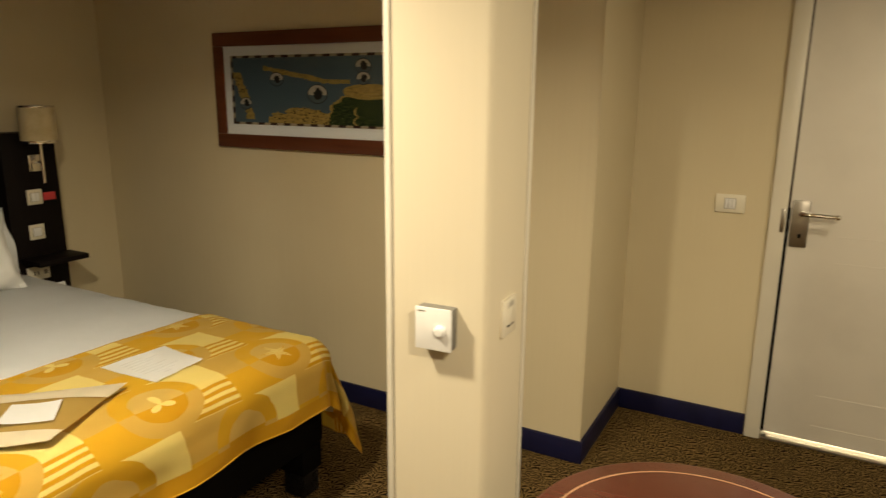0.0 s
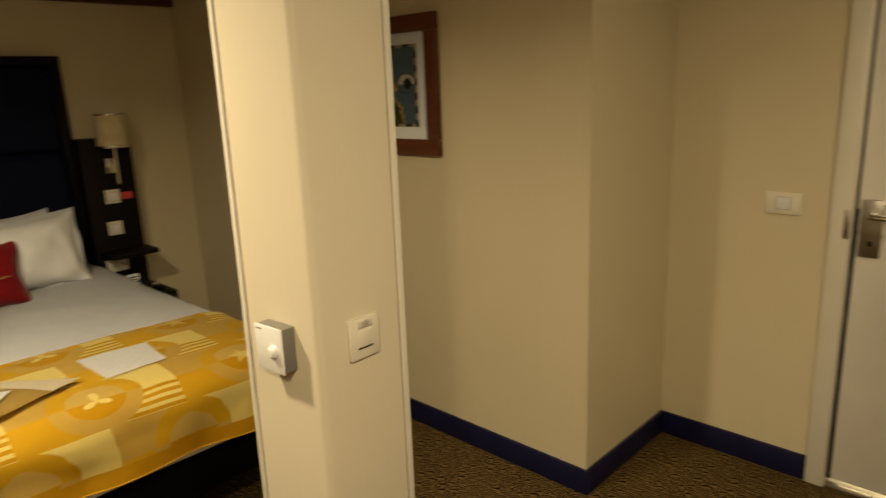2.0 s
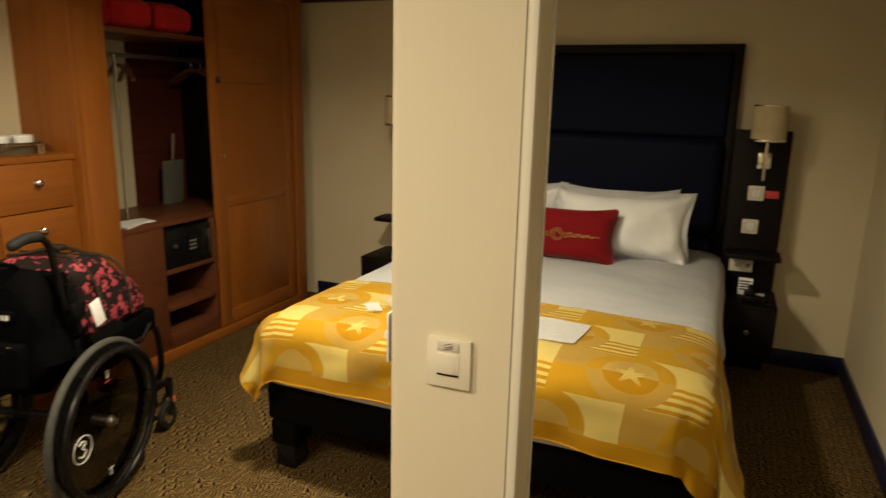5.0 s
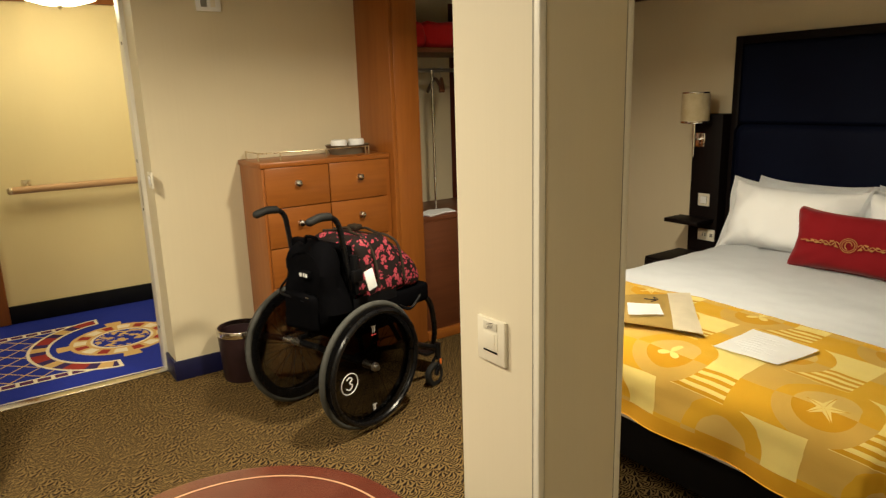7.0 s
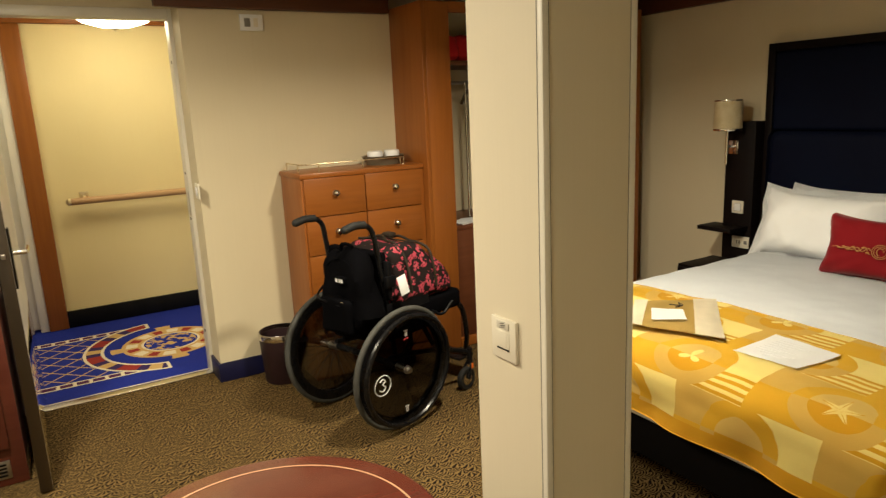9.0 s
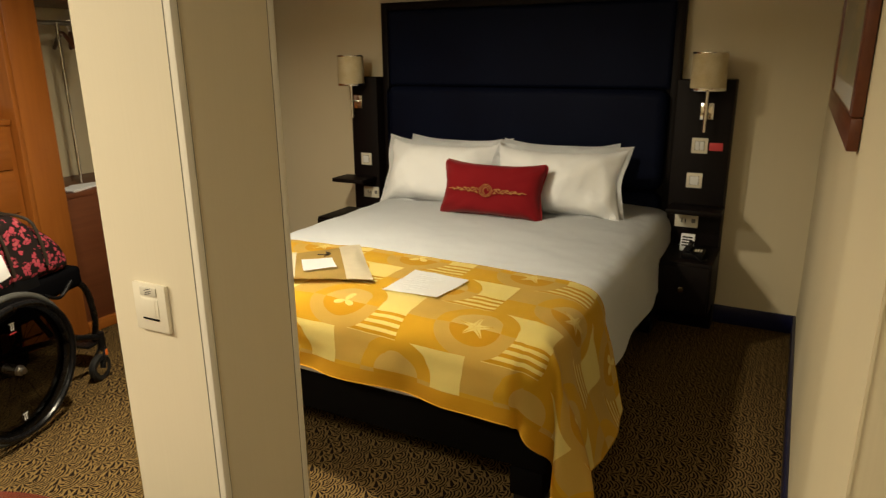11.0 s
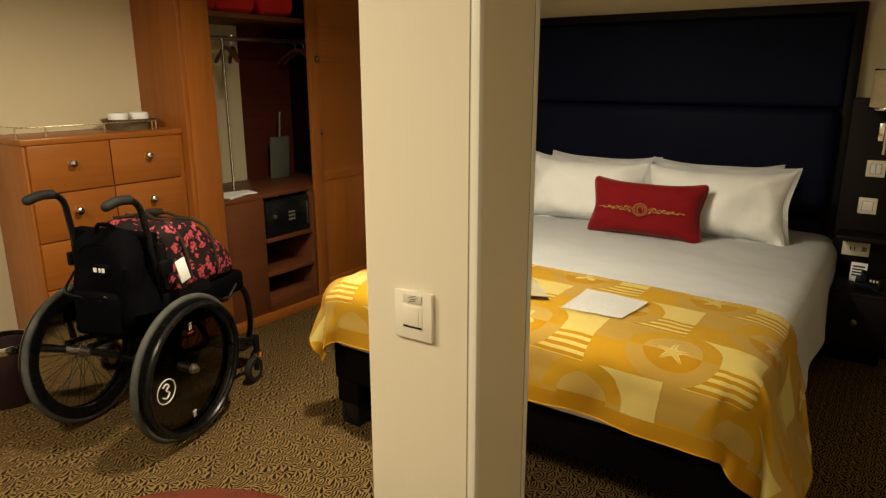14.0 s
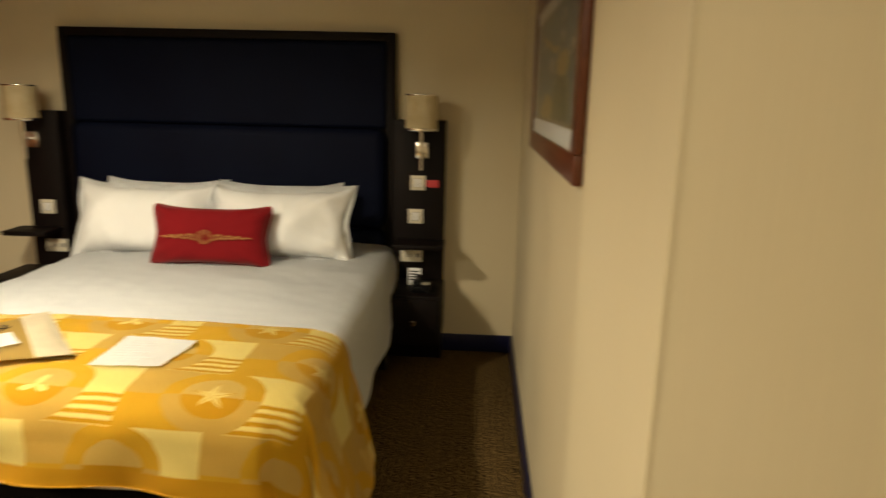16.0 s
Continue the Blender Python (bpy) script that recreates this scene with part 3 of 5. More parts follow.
# ---- wall fittings ----
def wall_switch(label, m, size=0.082, rockers=1, group="wall switches", wide=None):
    """A square plate in the local xz plane that faces local -y."""
    th = thing("light_switch", label, "switch", group, m)
    s = size / 2
    e = (wide or size) / 2
    plate = part("plate", cube(-e, e, -0.009, 0, -s, s, 0.003), M_PLASTIC, th)
    w = 0.044 / rockers
    for i in range(rockers):
        x = -0.022 + w * i
        part("rocker", cube(x + 0.0008, x + w - 0.0008, -0.0125, -0.008, -0.022, 0.022, 0.002), M_WPLASTIC, plate)
    bm = cube(-0.0235, 0.0235, -0.0094, -0.0085, -0.0235, 0.0235, 0.0004)
    part("rim", bm, M_GREYSLOT, plate)
    return th


def column():
    # plan of the column, from the rounded edge round by the sofa side
    plan = [Vector(p) for p in ((-0.584, 1.298), (-0.590, 1.543), (-0.869, 1.498), (-0.838, 1.284))]
    CX1, CY0 = -0.587, 1.293
    th = thing("column", "square column clad in cream wallpapered panels", "column")
    th["kind"] = "structure"
    bm = bmesh.new()
    low = [bm.verts.new((p.x, p.y, 0)) for p in plan]
    high = [bm.verts.new((p.x, p.y, CEIL)) for p in plan]
    bm.faces.new(list(reversed(low)))
    bm.faces.new(high)
    for i in range(4):
        bm.faces.new((low[i], low[(i + 1) % 4], high[(i + 1) % 4], high[i]))
    bm.edges.ensure_lookup_table()
    es = [e for e in bm.edges if set(e.verts) == {low[0], high[0]}]
    bmesh.ops.bevel(bm, geom=es, offset=0.016, segments=6, profile=0.5, affect="EDGES")
    part("cladding", bm, M_COL, th)
    middle = sum(plan, Vector((0, 0))) / 4
    for i in (1, 2, 3):
        p = plan[i]
        inward = (middle - p).normalized() * 0.006
        t = part("corner_trim", cube(p.x + inward.x - 0.0075, p.x + inward.x + 0.0075, p.y + inward.y - 0.0075, p.y + inward.y + 0.0075, 0, CEIL, 0.0015), M_FRAME, th)
        for q in (plan[(i + 1) % 4], plan[i - 1]):
            d = (q - p).normalized()
            n = Vector((d.y, -d.x)) if (middle - p).dot(Vector((d.y, -d.x))) < 0 else Vector((-d.y, d.x))
            c = p + d * 0.016 + n * 0.0003
            turn = math.degrees(math.atan2(d.y, d.x))
            part("seam", cube(-0.0009, 0.0009, -0.0004, 0.0004, 0.0, CEIL), M_GREYSLOT, t, "thin dark panel seam", m=pose(c.x, c.y, 0, 0, 0, turn))
    # key-card switch on the face towards the sofa side
    y, z = 1.417, 1.007
    k = thing("card_switch", "ivory key-card switch on the column", "switch", m=pose(CX1, y, z, 0, 0, 91.4))
    plate = part("plate", cube(-0.041, 0.041, -0.009, 0, -0.050, 0.041, 0.0022), M_PLASTIC, k)
    part("card_slot", cube(-0.021, 0.021, -0.0100, -0.0085, -0.024, 0.014, 0.0006), M_PLASTIC, plate)
    part("card_rib", cube(-0.0135, 0.0135, -0.0107, -0.0095, -0.0238, 0.012, 0.0004), M_PLASTIC, plate)
    part("slot_gap", cube(-0.020, 0.020, -0.0112, -0.0085, -0.0270, -0.0242, 0.0002), M_DARKPL, plate)
    bm = bmesh.new()
    for i in range(3):
        sheet(bm, 1, 1, lambda a, b, i=i: Vector((-0.011 + 0.016 * a + 0.006 * b + 0.002 * (i % 2), -0.0112, 0.0215 + i * 0.0042 + 0.0032 * b + 0.0045 * (a - 0.5))))
    part("symbol", bm, M_INK, plate)
    part("symbol_label", cube(-0.020, 0.020, -0.0108, -0.0085, 0.019, 0.035, 0.0003), paint("pale_grey_label", (0.66, 0.63, 0.54), 0.5), plate)
    # movement sensor with a round knob
    s = thing("wall_sensor", "white wall sensor box with a round knob", "sensor", m=pose(-0.700, CY0 - 0.002, 0.998, 0, 0, 4.0))
    body = part("case", cube(-0.043, 0.043, -0.033, 0, -0.048, 0.048, 0.001), paint("mid_grey_plastic", (0.20, 0.195, 0.18), 0.5), s, "grey back box")
    part("front_plate", cube(-0.045, 0.045, -0.037, -0.0328, -0.050, 0.050, 0.0012), M_WPLASTIC, body, "white front plate")
    bm = lathe(bmesh.new(), [(0, -0.050), (0.009, -0.049), (0.014, -0.044), (0.015, -0.034)], 24, "y", (0.018, 0, -0.002))
    part("knob", bm, M_WPLASTIC, body)
    part("line_mark", cube(-0.038, -0.020, -0.0376, -0.0366, 0.040, 0.0425), M_GREYSLOT, body)


column()
wall_switch("ivory double light switch on the beige wall", pose(-0.275, YR, 1.062), 0.080, 3, "wall switches", 0.120)
wall_switch("ivory light switch beside the entry door", pose(DX0 - 0.006, -1.20, 1.10, 0, 0, 90), 0.082, 1)


def framed_map():
    x0, x1, z0, z1 = -2.678, -1.385, 1.245, 1.803
    th = thing("framed_picture", "brown wood framed island map on the beige wall", "picture", m=pose(0, YP, 0))
    f, d = 0.067, 0.024
    for a in ((x0, x1, z1 - f, z1), (x0, x1, z0, z0 + f), (x0, x0 + f, z0 + f, z1 - f), (x1 - f, x1, z0 + f, z1 - f)):
        bm = cube(a[0], a[1], -d, -0.001, a[2], a[3], 0.005)
        part("frame_rail", bm, M_PICWOOD, th)
    part("mat_board", cube(x0 + f - 0.004, x1 - f + 0.004, -0.016, -0.002, z0 + f - 0.004, z1 - f + 0.004), M_PAPER, th, "off-white mat board")
    u0, u1, w0, w1 = x0 + f + 0.045, x1 - f - 0.045, z0 + f + 0.050, z1 - f - 0.045
    bm = sheet(bmesh.new(), 1, 1, lambda a, b: Vector((u0 + (u1 - u0) * a, -0.0175, w0 + (w1 - w0) * b)), lambda a, b: (a, b))
    part("print", bm, M_MAP, th, "printed map of a green island in blue sea")
    bm = sheet(bmesh.new(), 1, 1, lambda a, b: Vector((x0 + f - 0.003 + (x1 - x0 - 2 * f + 0.006) * a, -0.0200, z0 + f - 0.003 + (z1 - z0 - 2 * f + 0.006) * b)))
    for fc in bm.faces:
        if fc.normal.y > 0:
            fc.normal_flip()
    pane = part("glass", bm, M_GLAZING, th, "clear picture glass")
    pane.visible_shadow = False
    return th


framed_map()


# ---- bed ----
BY, HW, FOOT, HEAD, BTOPZ = 1.070, 0.820, -1.455, -3.515, 0.632


def bed_frame():
    th = thing("bed", "dark wooden bed base on block legs", "bed")
    part("base", cube(HEAD, FOOT - 0.075, BY - HW + 0.02, BY + HW - 0.02, 0.20, 0.37, 0.012), M_BEDBASE, th)
    for y in (BY - HW + 0.09, BY + HW - 0.09):
        for x in (FOOT - 0.095, HEAD + 0.25):
            leg = part("leg", cube(x - 0.10, x + 0.02, y - 0.055, y + 0.055, 0.10, 0.20, 0.006), M_BEDBASE, th)
            part("foot_block", cube(x - 0.085, x + 0.01, y - 0.045, y + 0.045, 0.0, 0.10, 0.004), M_BLACKMETAL, leg, "grey metal foot block")
    return th


RB = 0.110   # rounding of the mattress edges


def drape(p, q, lift=0.0, r=RB, flare=0.17):
    """A point of cloth laid over the mattress. p: metres past the foot edge; q: metres from the middle line."""
    ex, ey = max(0.0, p), max(0.0, abs(q) - (HW - r))
    px = min(p, 0.0)
    sy = 1 if q >= 0 else -1
    d = math.hypot(ex, ey)
    crown = 0.022 * math.cos(min(1, abs(q) / HW) * math.pi / 2) if ey == 0 else 0.0
    if d == 0:
        wx, wy, out, down = 0, 0, 0, 0
    else:
        wx, wy = ex / d, ey / d
        arc = r * math.pi / 2
        if d < arc:
            out, down = r * math.sin(d / r), r * (1 - math.cos(d / r))
        else:
            out, down = r + (d - arc) * (0.07 + flare * wy), r + (d - arc) * 0.985
    x = FOOT - r + px + wx * out
    y = BY + sy * (min(abs(q), HW - r) + wy * out)
    ang = math.atan2(ey, ex) if d else 0
    hang = max(0.0, d - 0.12)
    wave = 0.012 * math.sin(9 * ang + 3 * q) * min(1, d / 0.25) * (1 if d > 0.1 else d / 0.1)
    wave += hang * (0.13 * math.sin(5.5 * ang + 1.0) * math.sin(2 * ang) + 0.035 * math.sin(11 * px + 14 * abs(q)))
    x, y = x + wx * (wave + lift), y + sy * wy * (wave + lift)
    bumps = 0.006 * noise.noise(Vector((x * 5, y * 5, 3.1))) + 0.003 * noise.noise(Vector((x * 17, y * 17, 1.7)))
    return Vector((x, y, BTOPZ + crown - down + (lift + bumps if down < r else bumps * 0.3)))


def bedding():
    th = thing("duvet", "white cotton duvet pulled smooth over the mattress", "bedding")
    n0 = HEAD - FOOT + RB

    def top(a, b):
        p = n0 * (1 - a) + 0.09 * a
        q = (b * 2 - 1) * (HW + 0.29)
        v = drape(p, q, 0.0, RB, 0.06)
        v.z += 0.0045 * noise.noise(Vector((v.x * 5, v.y * 4, 8.0))) + 0.0008 * noise.noise(Vector((v.x * 30, v.y * 10, 2.0)))
        return v
    part("cover", sheet(bmesh.new(), 90, 90, top, thick=0.02), M_LINEN, th)
    part("mattress", cube(HEAD + 0.01, FOOT - 0.03, BY - HW + 0.04, BY + HW - 0.04, 0.36, BTOPZ - 0.03, 0.05, 3), M_LINEN, th)
    return th


def bed_runner():
    def f(a, b):
        p = -0.490 + a * (0.490 + 0.295)
        q = -(HW + 0.19) + b * (2 * HW + 0.19 + 0.40)
        v = drape(p, q, 0.010, RB, 0.21)
        hang = min(1.0, max(0.0, abs(q) - HW + 0.15, p + 0.05) / 0.25)
        v.x += hang * 0.012 * noise.noise(Vector((p * 9, q * 6, 4.0)))
        v.y += hang * 0.016 * noise.noise(Vector((p * 7, q * 5, 9.0)))
        corner = max(0.0, min(p + 0.10, abs(q) - HW + 0.16)) / 0.3
        pleat = math.sin((p - abs(q)) * 21.0 + 0.6) * min(1.0, corner) * 0.030
        v.x += pleat * 0.7
        v.y -= pleat * 0.7 * (1 if q > 0 else -1)
        if p > 0.10:
            v.x += 0.007 * math.sin(q * 8.0 + 2.2 * math.sin(q * 3.1)) * min(1.0, (p - 0.10) / 0.2)
        return v

    def uv(a, b):
        p = -0.490 + a * (0.490 + 0.295)
        q = -(HW + 0.19) + b * (2 * HW + 0.19 + 0.40)
        u = 0.034 - p
        return (u if u > 0 else u * 1.24, q + BY - 1.627 + 0.472 * 2)
    th = thing("bed_runner", "golden yellow woven runner with stars, discs and stripes across the bed", "blanket")
    part("cloth", sheet(bmesh.new(), 90, 170, f, uv, 0.004), M_RUNNER, th)
    part("foot_hem", tube(bmesh.new(), [f(1.0, k / 120) for k in range(121)], 0.0018, 6), M_HEM, th)
    for b in (0.0, 1.0):
        part("side_hem", tube(bmesh.new(), [f(k / 60, b) for k in range(61)], 0.0018, 6), M_HEM, th)
    part("head_hem", tube(bmesh.new(), [f(0.0, k / 120) for k in range(121)], 0.0016, 6), M_HEM, th)
    return th


def puff(u, v, w, h, nip, plump, ears):
    """Outline and fill of a cushion at u, v in -1..1: x, share of the depth, z."""
    k = (max(0, 1 - abs(u) ** plump) * max(0, 1 - abs(v) ** plump)) ** (0.5 if ears else 0.62)
    round_off = 1 - ears * (abs(u) * abs(v)) ** 6
    x = u * w / 2 * (1 - nip * 0.6 * (1 - abs(v) ** 1.5) * abs(u) ** 3) * round_off
    z = v * h / 2 * (1 - nip * (1 - abs(u) ** 3.2) * abs(v) ** 3) * round_off
    return x, k, z


def pillow(name, w, h, d, m, material, label, category, group="", flange=0.0, seed=0, nip=0.19, plump=2.3, ears=0.0, slack=1.0):
    """A stuffed cushion, standing in its local xz plane."""
    bm = bmesh.new()

    def side(sgn):
        def f(a, b):
            u, v = a * 2 - 1, b * 2 - 1
            x, k, z = puff(u, v, w, h, nip, plump, ears)
            n = noise.noise(Vector((x * 7 + seed, z * 7, seed * 1.3))) * 0.026 + noise.noise(Vector((x * 20, z * 13 + seed, 4.0))) * 0.007
            tuck = math.sin(math.atan2(v, u) * 14 + seed) * 0.012 * (abs(u) * abs(v)) ** 1.2
            return Vector((x, sgn * (d / 2 * k + (n * slack + tuck if k > 0.15 else 0)), z))
        return f
    sheet(bm, 44, 30, side(1))
    sheet(bm, 44, 30, side(-1))
    bmesh.ops.remove_doubles(bm, verts=bm.verts[:], dist=0.0008)
    ob = solid(name, bm, material, label, category, group, m)
    if flange:
        bm = bmesh.new()

        def rim(a, b):
            t = a * 4
            k, s = int(min(t, 3.999)), t - int(min(t, 3.999))
            e = [(-1 + 2 * s, -1), (1, -1 + 2 * s), (1 - 2 * s, 1), (-1, 1 - 2 * s)][k]
            x, k2, z = puff(e[0], e[1], w - 0.024, h - 0.024, nip, plump, ears)
            o = Vector((e[0] if abs(e[0]) > 0.98 else 0, 0, e[1] if abs(e[1]) > 0.98 else 0))
            wob = 0.030 * noise.noise(Vector((x * 8 + seed, z * 8, 1.0)))
            return Vector((x, 0, z)) + Vector((e[0], 0, e[1])) * (b * (flange + 0.02) * (0.75 - 0.10 * abs(e[0] * e[1]) ** 8)) + Vector((0, wob * b * 2.2, 0))
        sheet(bm, 96, 3, rim, thick=0.003)
        part("flange", bm, material, ob)
    return ob


def headboard():
    y0, y1, zt = 0.035, 1.850, 1.752
    th = thing("headboard", "tall navy padded headboard in a dark frame", "headboard")
    part("back_board", cube(XH, XH + 0.045, y0, y1, 0.0, zt, 0.004), M_ESPRESSO, th)
    for za, zb, out in ((1.256, zt - 0.048, 0.066), (0.72, 1.262, 0.110), (0.30, 0.716, 0.110)):
        bm = cube(XH + 0.036, XH + out, y0 + 0.046, y1 - 0.046, za, zb, 0.024 if out < 0.08 else 0.060, 8)
        part("pad", bm, M_NAVYLEATHER, th)
    for a, b, za, zb in ((y0, y0 + 0.045, 0, zt), (y1 - 0.045, y1, 0, zt), (y0 + 0.045, y1 - 0.045, zt - 0.045, zt)):
        part("frame_rail", cube(XH + 0.044, XH + 0.065, a, b, za, zb, 0.004), M_ESPRESSO, th)
    return th


def bedside(y0, y1, shelf_side, label):
    """Dark panel beside the headboard with a shelf and a small drawer box."""
    th = thing("bedside_unit", label, "nightstand", "bedside units")
    part("back_panel", cube(XH, -3.46, y0, y1, 0.0, 1.31, 0.004), M_ESPRESSO, th)
    a, b = (y0 - 0.06, y1 - 0.02) if shelf_side < 0 else (y0 + 0.02, y1 + 0.012)
    part("shelf", cube(-3.46, -3.29, a, b, 0.655, 0.68, 0.004), M_ESPRESSO, th)
    body = part("drawer_box", cube(-3.46, -3.12, a, b, 0.20, 0.46, 0.006), M_ESPRESSO, th)
    fr = part("drawer", cube(-3.12, -3.105, a + 0.01, b - 0.01, 0.215, 0.445, 0.004), M_ESPRESSO, body)
    part("knob", lathe(bmesh.new(), [(0, 0.030), (0.014, 0.028), (0.016, 0.022), (0.007, 0.012), (0.007, 0.0)], 18, "x", (-3.105, (a + b) / 2, 0.33)), M_CHROME, fr)
    return th


def sconce(y, label):
    th = thing("wall_lamp", label, "lamp", "bedside lamps", pose(-3.46, y, 0))
    base = part("wall_plate", cube(0, 0.012, -0.032, 0.032, 1.115, 1.20, 0.004), M_CHROME, th)
    bm = tube(bmesh.new(), bend([(0.01, 0, 1.16), (0.04, 0.0, 1.165), (0.075, 0, 1.16)]), 0.007)
    part("arm", bm, M_CHROME, base)
    part("stem", rod(bmesh.new(), (0.075, 0, 1.06), (0.075, 0, 1.26), 0.008), M_CHROME, th)
    part("collar", lathe(bmesh.new(), [(0, 1.262), (0.084, 1.262), (0.086, 1.268), (0.085, 1.275), (0, 1.275)], 36, "z", (0.075, 0, 0)), M_CHROME, th)
    bm = lathe(bmesh.new(), [(0.083, 1.274), (0.081, 1.44), (0.078, 1.44), (0.080, 1.274)], 40, "z", (0.075, 0, 0))
    sh = part("shade", bm, M_SHADE, th, "parchment drum shade")
    part("shade_ring", lathe(bmesh.new(), [(0.0825, 1.436), (0.0835, 1.440), (0.0825, 1.444), (0.077, 1.444), (0.077, 1.436)], 40, "z", (0.075, 0, 0)), M_CHROME, sh)
    return th


bed_frame()
bedding()
bed_runner()
headboard()
bedside(1.852, 2.125, 1, "dark wooden bedside panel with drawer and phone outlet")
bedside(-0.165, 0.033, -1, "dark wooden bedside panel with shelf and drawer")
sconce(2.005, "chrome wall lamp with a parchment shade, unlit")
sconce(-0.105, "chrome wall lamp with a parchment shade, unlit")
for y, z, n, lab in ((1.985, 0.985, 2, "ivory switch plate on the dark bedside panel"), (1.975, 0.805, 1, "ivory light switch on the dark bedside panel"),
                     (-0.060, 0.792, 1, "ivory light switch on the dark bedside panel")):
    wall_switch(lab, pose(-3.46, y, z, 0, 0, 90), 0.078, n)


def outlet(y, z):
    th = thing("wall_outlet", "wide ivory outlet plate on the bedside panel", "outlet", "bedside outlets", pose(-3.46, y, z, 0, 0, 90))
    p = part("plate", cube(-0.058, 0.058, -0.009, 0, -0.036, 0.036, 0.003), M_PLASTIC, th)
    part("socket", cube(-0.040, 0.016, -0.0105, -0.0085, -0.024, 0.024, 0.002), M_PLASTIC, p)
    for x in (-0.022, -0.004):
        part("slot", cube(x - 0.0025, x + 0.0025, -0.0112, -0.0095, -0.010, 0.010), M_DARKPL, p)
    part("data_jack", cube(0.026, 0.046, -0.0108, -0.0085, -0.010, 0.012, 0.001), M_GREYSLOT, p)


outlet(1.955, 0.590)
card = thing("label_card", "white card with black print on the bedside panel", "card", m=pose(-3.335, 1.985, 0.5035, -14, 0, 86))
part("card", cube(-0.034, 0.034, -0.003, 0, -0.045, 0.045, 0.0008), M_PAPER, card)
for i in range(4):
    part("print_bar", cube(-0.026, 0.024 - 0.004 * (i % 2), -0.0036, -0.0028, 0.022 - i * 0.014, 0.030 - i * 0.014), M_INK, card)
part("print_bar", cube(0.004, 0.026, -0.0036, -0.0028, -0.038, -0.030), M_INK, card)
tagp = thing("pink_tag", "small pink tag hanging beside the switch", "tag", m=pose(-3.46, 2.063, 0.982, 0, 0, 90))
part("tag", cube(-0.032, 0.032, -0.005, 0, -0.020, 0.020, 0.002), M_PINK, tagp)


def telephone():
    th = thing("telephone", "black bedside telephone with a loose cord", "telephone", m=pose(-3.24, 2.03, 0.46))
    base = part("base", cube(-0.07, 0.07, -0.05, 0.05, 0.0, 0.035, 0.008), M_DARKPL, th)
    bm = tube(bmesh.new(), bend([(-0.06, -0.02, 0.055), (-0.03, -0.02, 0.048), (0.03, -0.02, 0.048), (0.06, -0.02, 0.055)]), 0.013, 10)
    part("receiver", bm, M_DARKPL, base)
    part("cord", tube(bmesh.new(), bend([(0.06, -0.02, 0.05), (0.10, 0.02, 0.03), (0.11, 0.05, 0.012), (0.06, 0.07, 0.006), (0.0, 0.06, 0.006)]), 0.004, 6), M_DARKPL, th)
    for i in range(3):
        for j in range(3):
            part("key", cube(-0.01 + i * 0.016, 0.0 + i * 0.016, 0.008 + j * 0.013, 0.016 + j * 0.013, 0.034, 0.037), M_PLASTIC, base)


telephone()
outlet(-0.030, 0.575)

for y, sd, rz in ((0.660, 1, 90), (1.270, 2, 91)):
    pillow("pillow", 0.60, 0.37, 0.16, pose(-3.300, y + 0.02, 0.785, -10, 0, rz), M_PILLOW, "white pillow leaning against the headboard", "pillow", "bed pillows", 0.035, sd)
for y, sd, rz in ((0.655, 3, 88), (1.345, 4, 94)):
    pillow("pillow", 0.69, 0.38, 0.26, pose(-3.120, y, 0.800, -21, 0, rz), M_PILLOW, "plump white pillow with a flanged edge", "pillow", "bed pillows", 0.030, sd)
cushion = pillow("cushion", 0.595, 0.325, 0.17, pose(-2.905, 1.078, 0.776, -17, 0, 91), M_RED, "deep red lumbar cushion with gold embroidery", "cushion", "", 0, 6, 0.24, 2.8, 0.11, 0.45)


def embroidery():
    """Gold scroll: a ring in the middle and leafy lines to both sides."""
    def on(x, z):
        u, v = x / 0.2975, (z - 0.012) / 0.135
        k = puff(u, v, 1, 1, 0.24, 2.8, 0.11)[1]
        return Vector((x, -0.085 * k - 0.0075, z - 0.012))
    bm = bmesh.new()
    for r in (0.034, 0.026):
        tube(bm, [on(r * math.cos(a * math.tau / 20), r * 0.9 * math.sin(a * math.tau / 20)) for a in range(20)], 0.0016, 6, True)
    tube(bm, [on(0.014 * math.cos(a * 0.5), 0.016 * math.sin(a * 0.5)) for a in range(10)], 0.0022, 6)
    for s in (-1, 1):
        tube(bm, [on(s * (0.038 + 0.0055 * i), 0.010 * math.sin(i * 0.75) * (1 - i / 34)) for i in range(32)], 0.0021, 6)
        tube(bm, [on(s * (0.040 + 0.005 * i), -0.016 * math.cos(i * 0.62) * (1 - i / 26)) for i in range(25)], 0.0018, 6)
        for i in range(7):
            c = on(s * (0.05 + 0.021 * i), 0.010 * (1 if i % 2 else -1) * (1 - i / 9))
            ball(bm, c, 0.0060, 1.3, 0.4, 0.7, 8)
    part("embroidery", bm, M_GOLDTHREAD, cushion, "gold embroidered scroll with a round emblem")
    bm = bmesh.new()
    n = 80
    ring = []
    for i in range(n):
        a = i / n * 4
        k, t = int(a), a - int(a)
        e = [(-1 + 2 * t, -1), (1, -1 + 2 * t), (1 - 2 * t, 1), (-1, 1 - 2 * t)][k]
        u, v = e
        x, k, z = puff(u, v, 0.595, 0.325, 0.24, 2.8, 0.11)
        ring.append((x, 0, z))
    tube(bm, ring, 0.004, 6, True)
    part("piping", bm, M_REDTRIM, cushion)


embroidery()


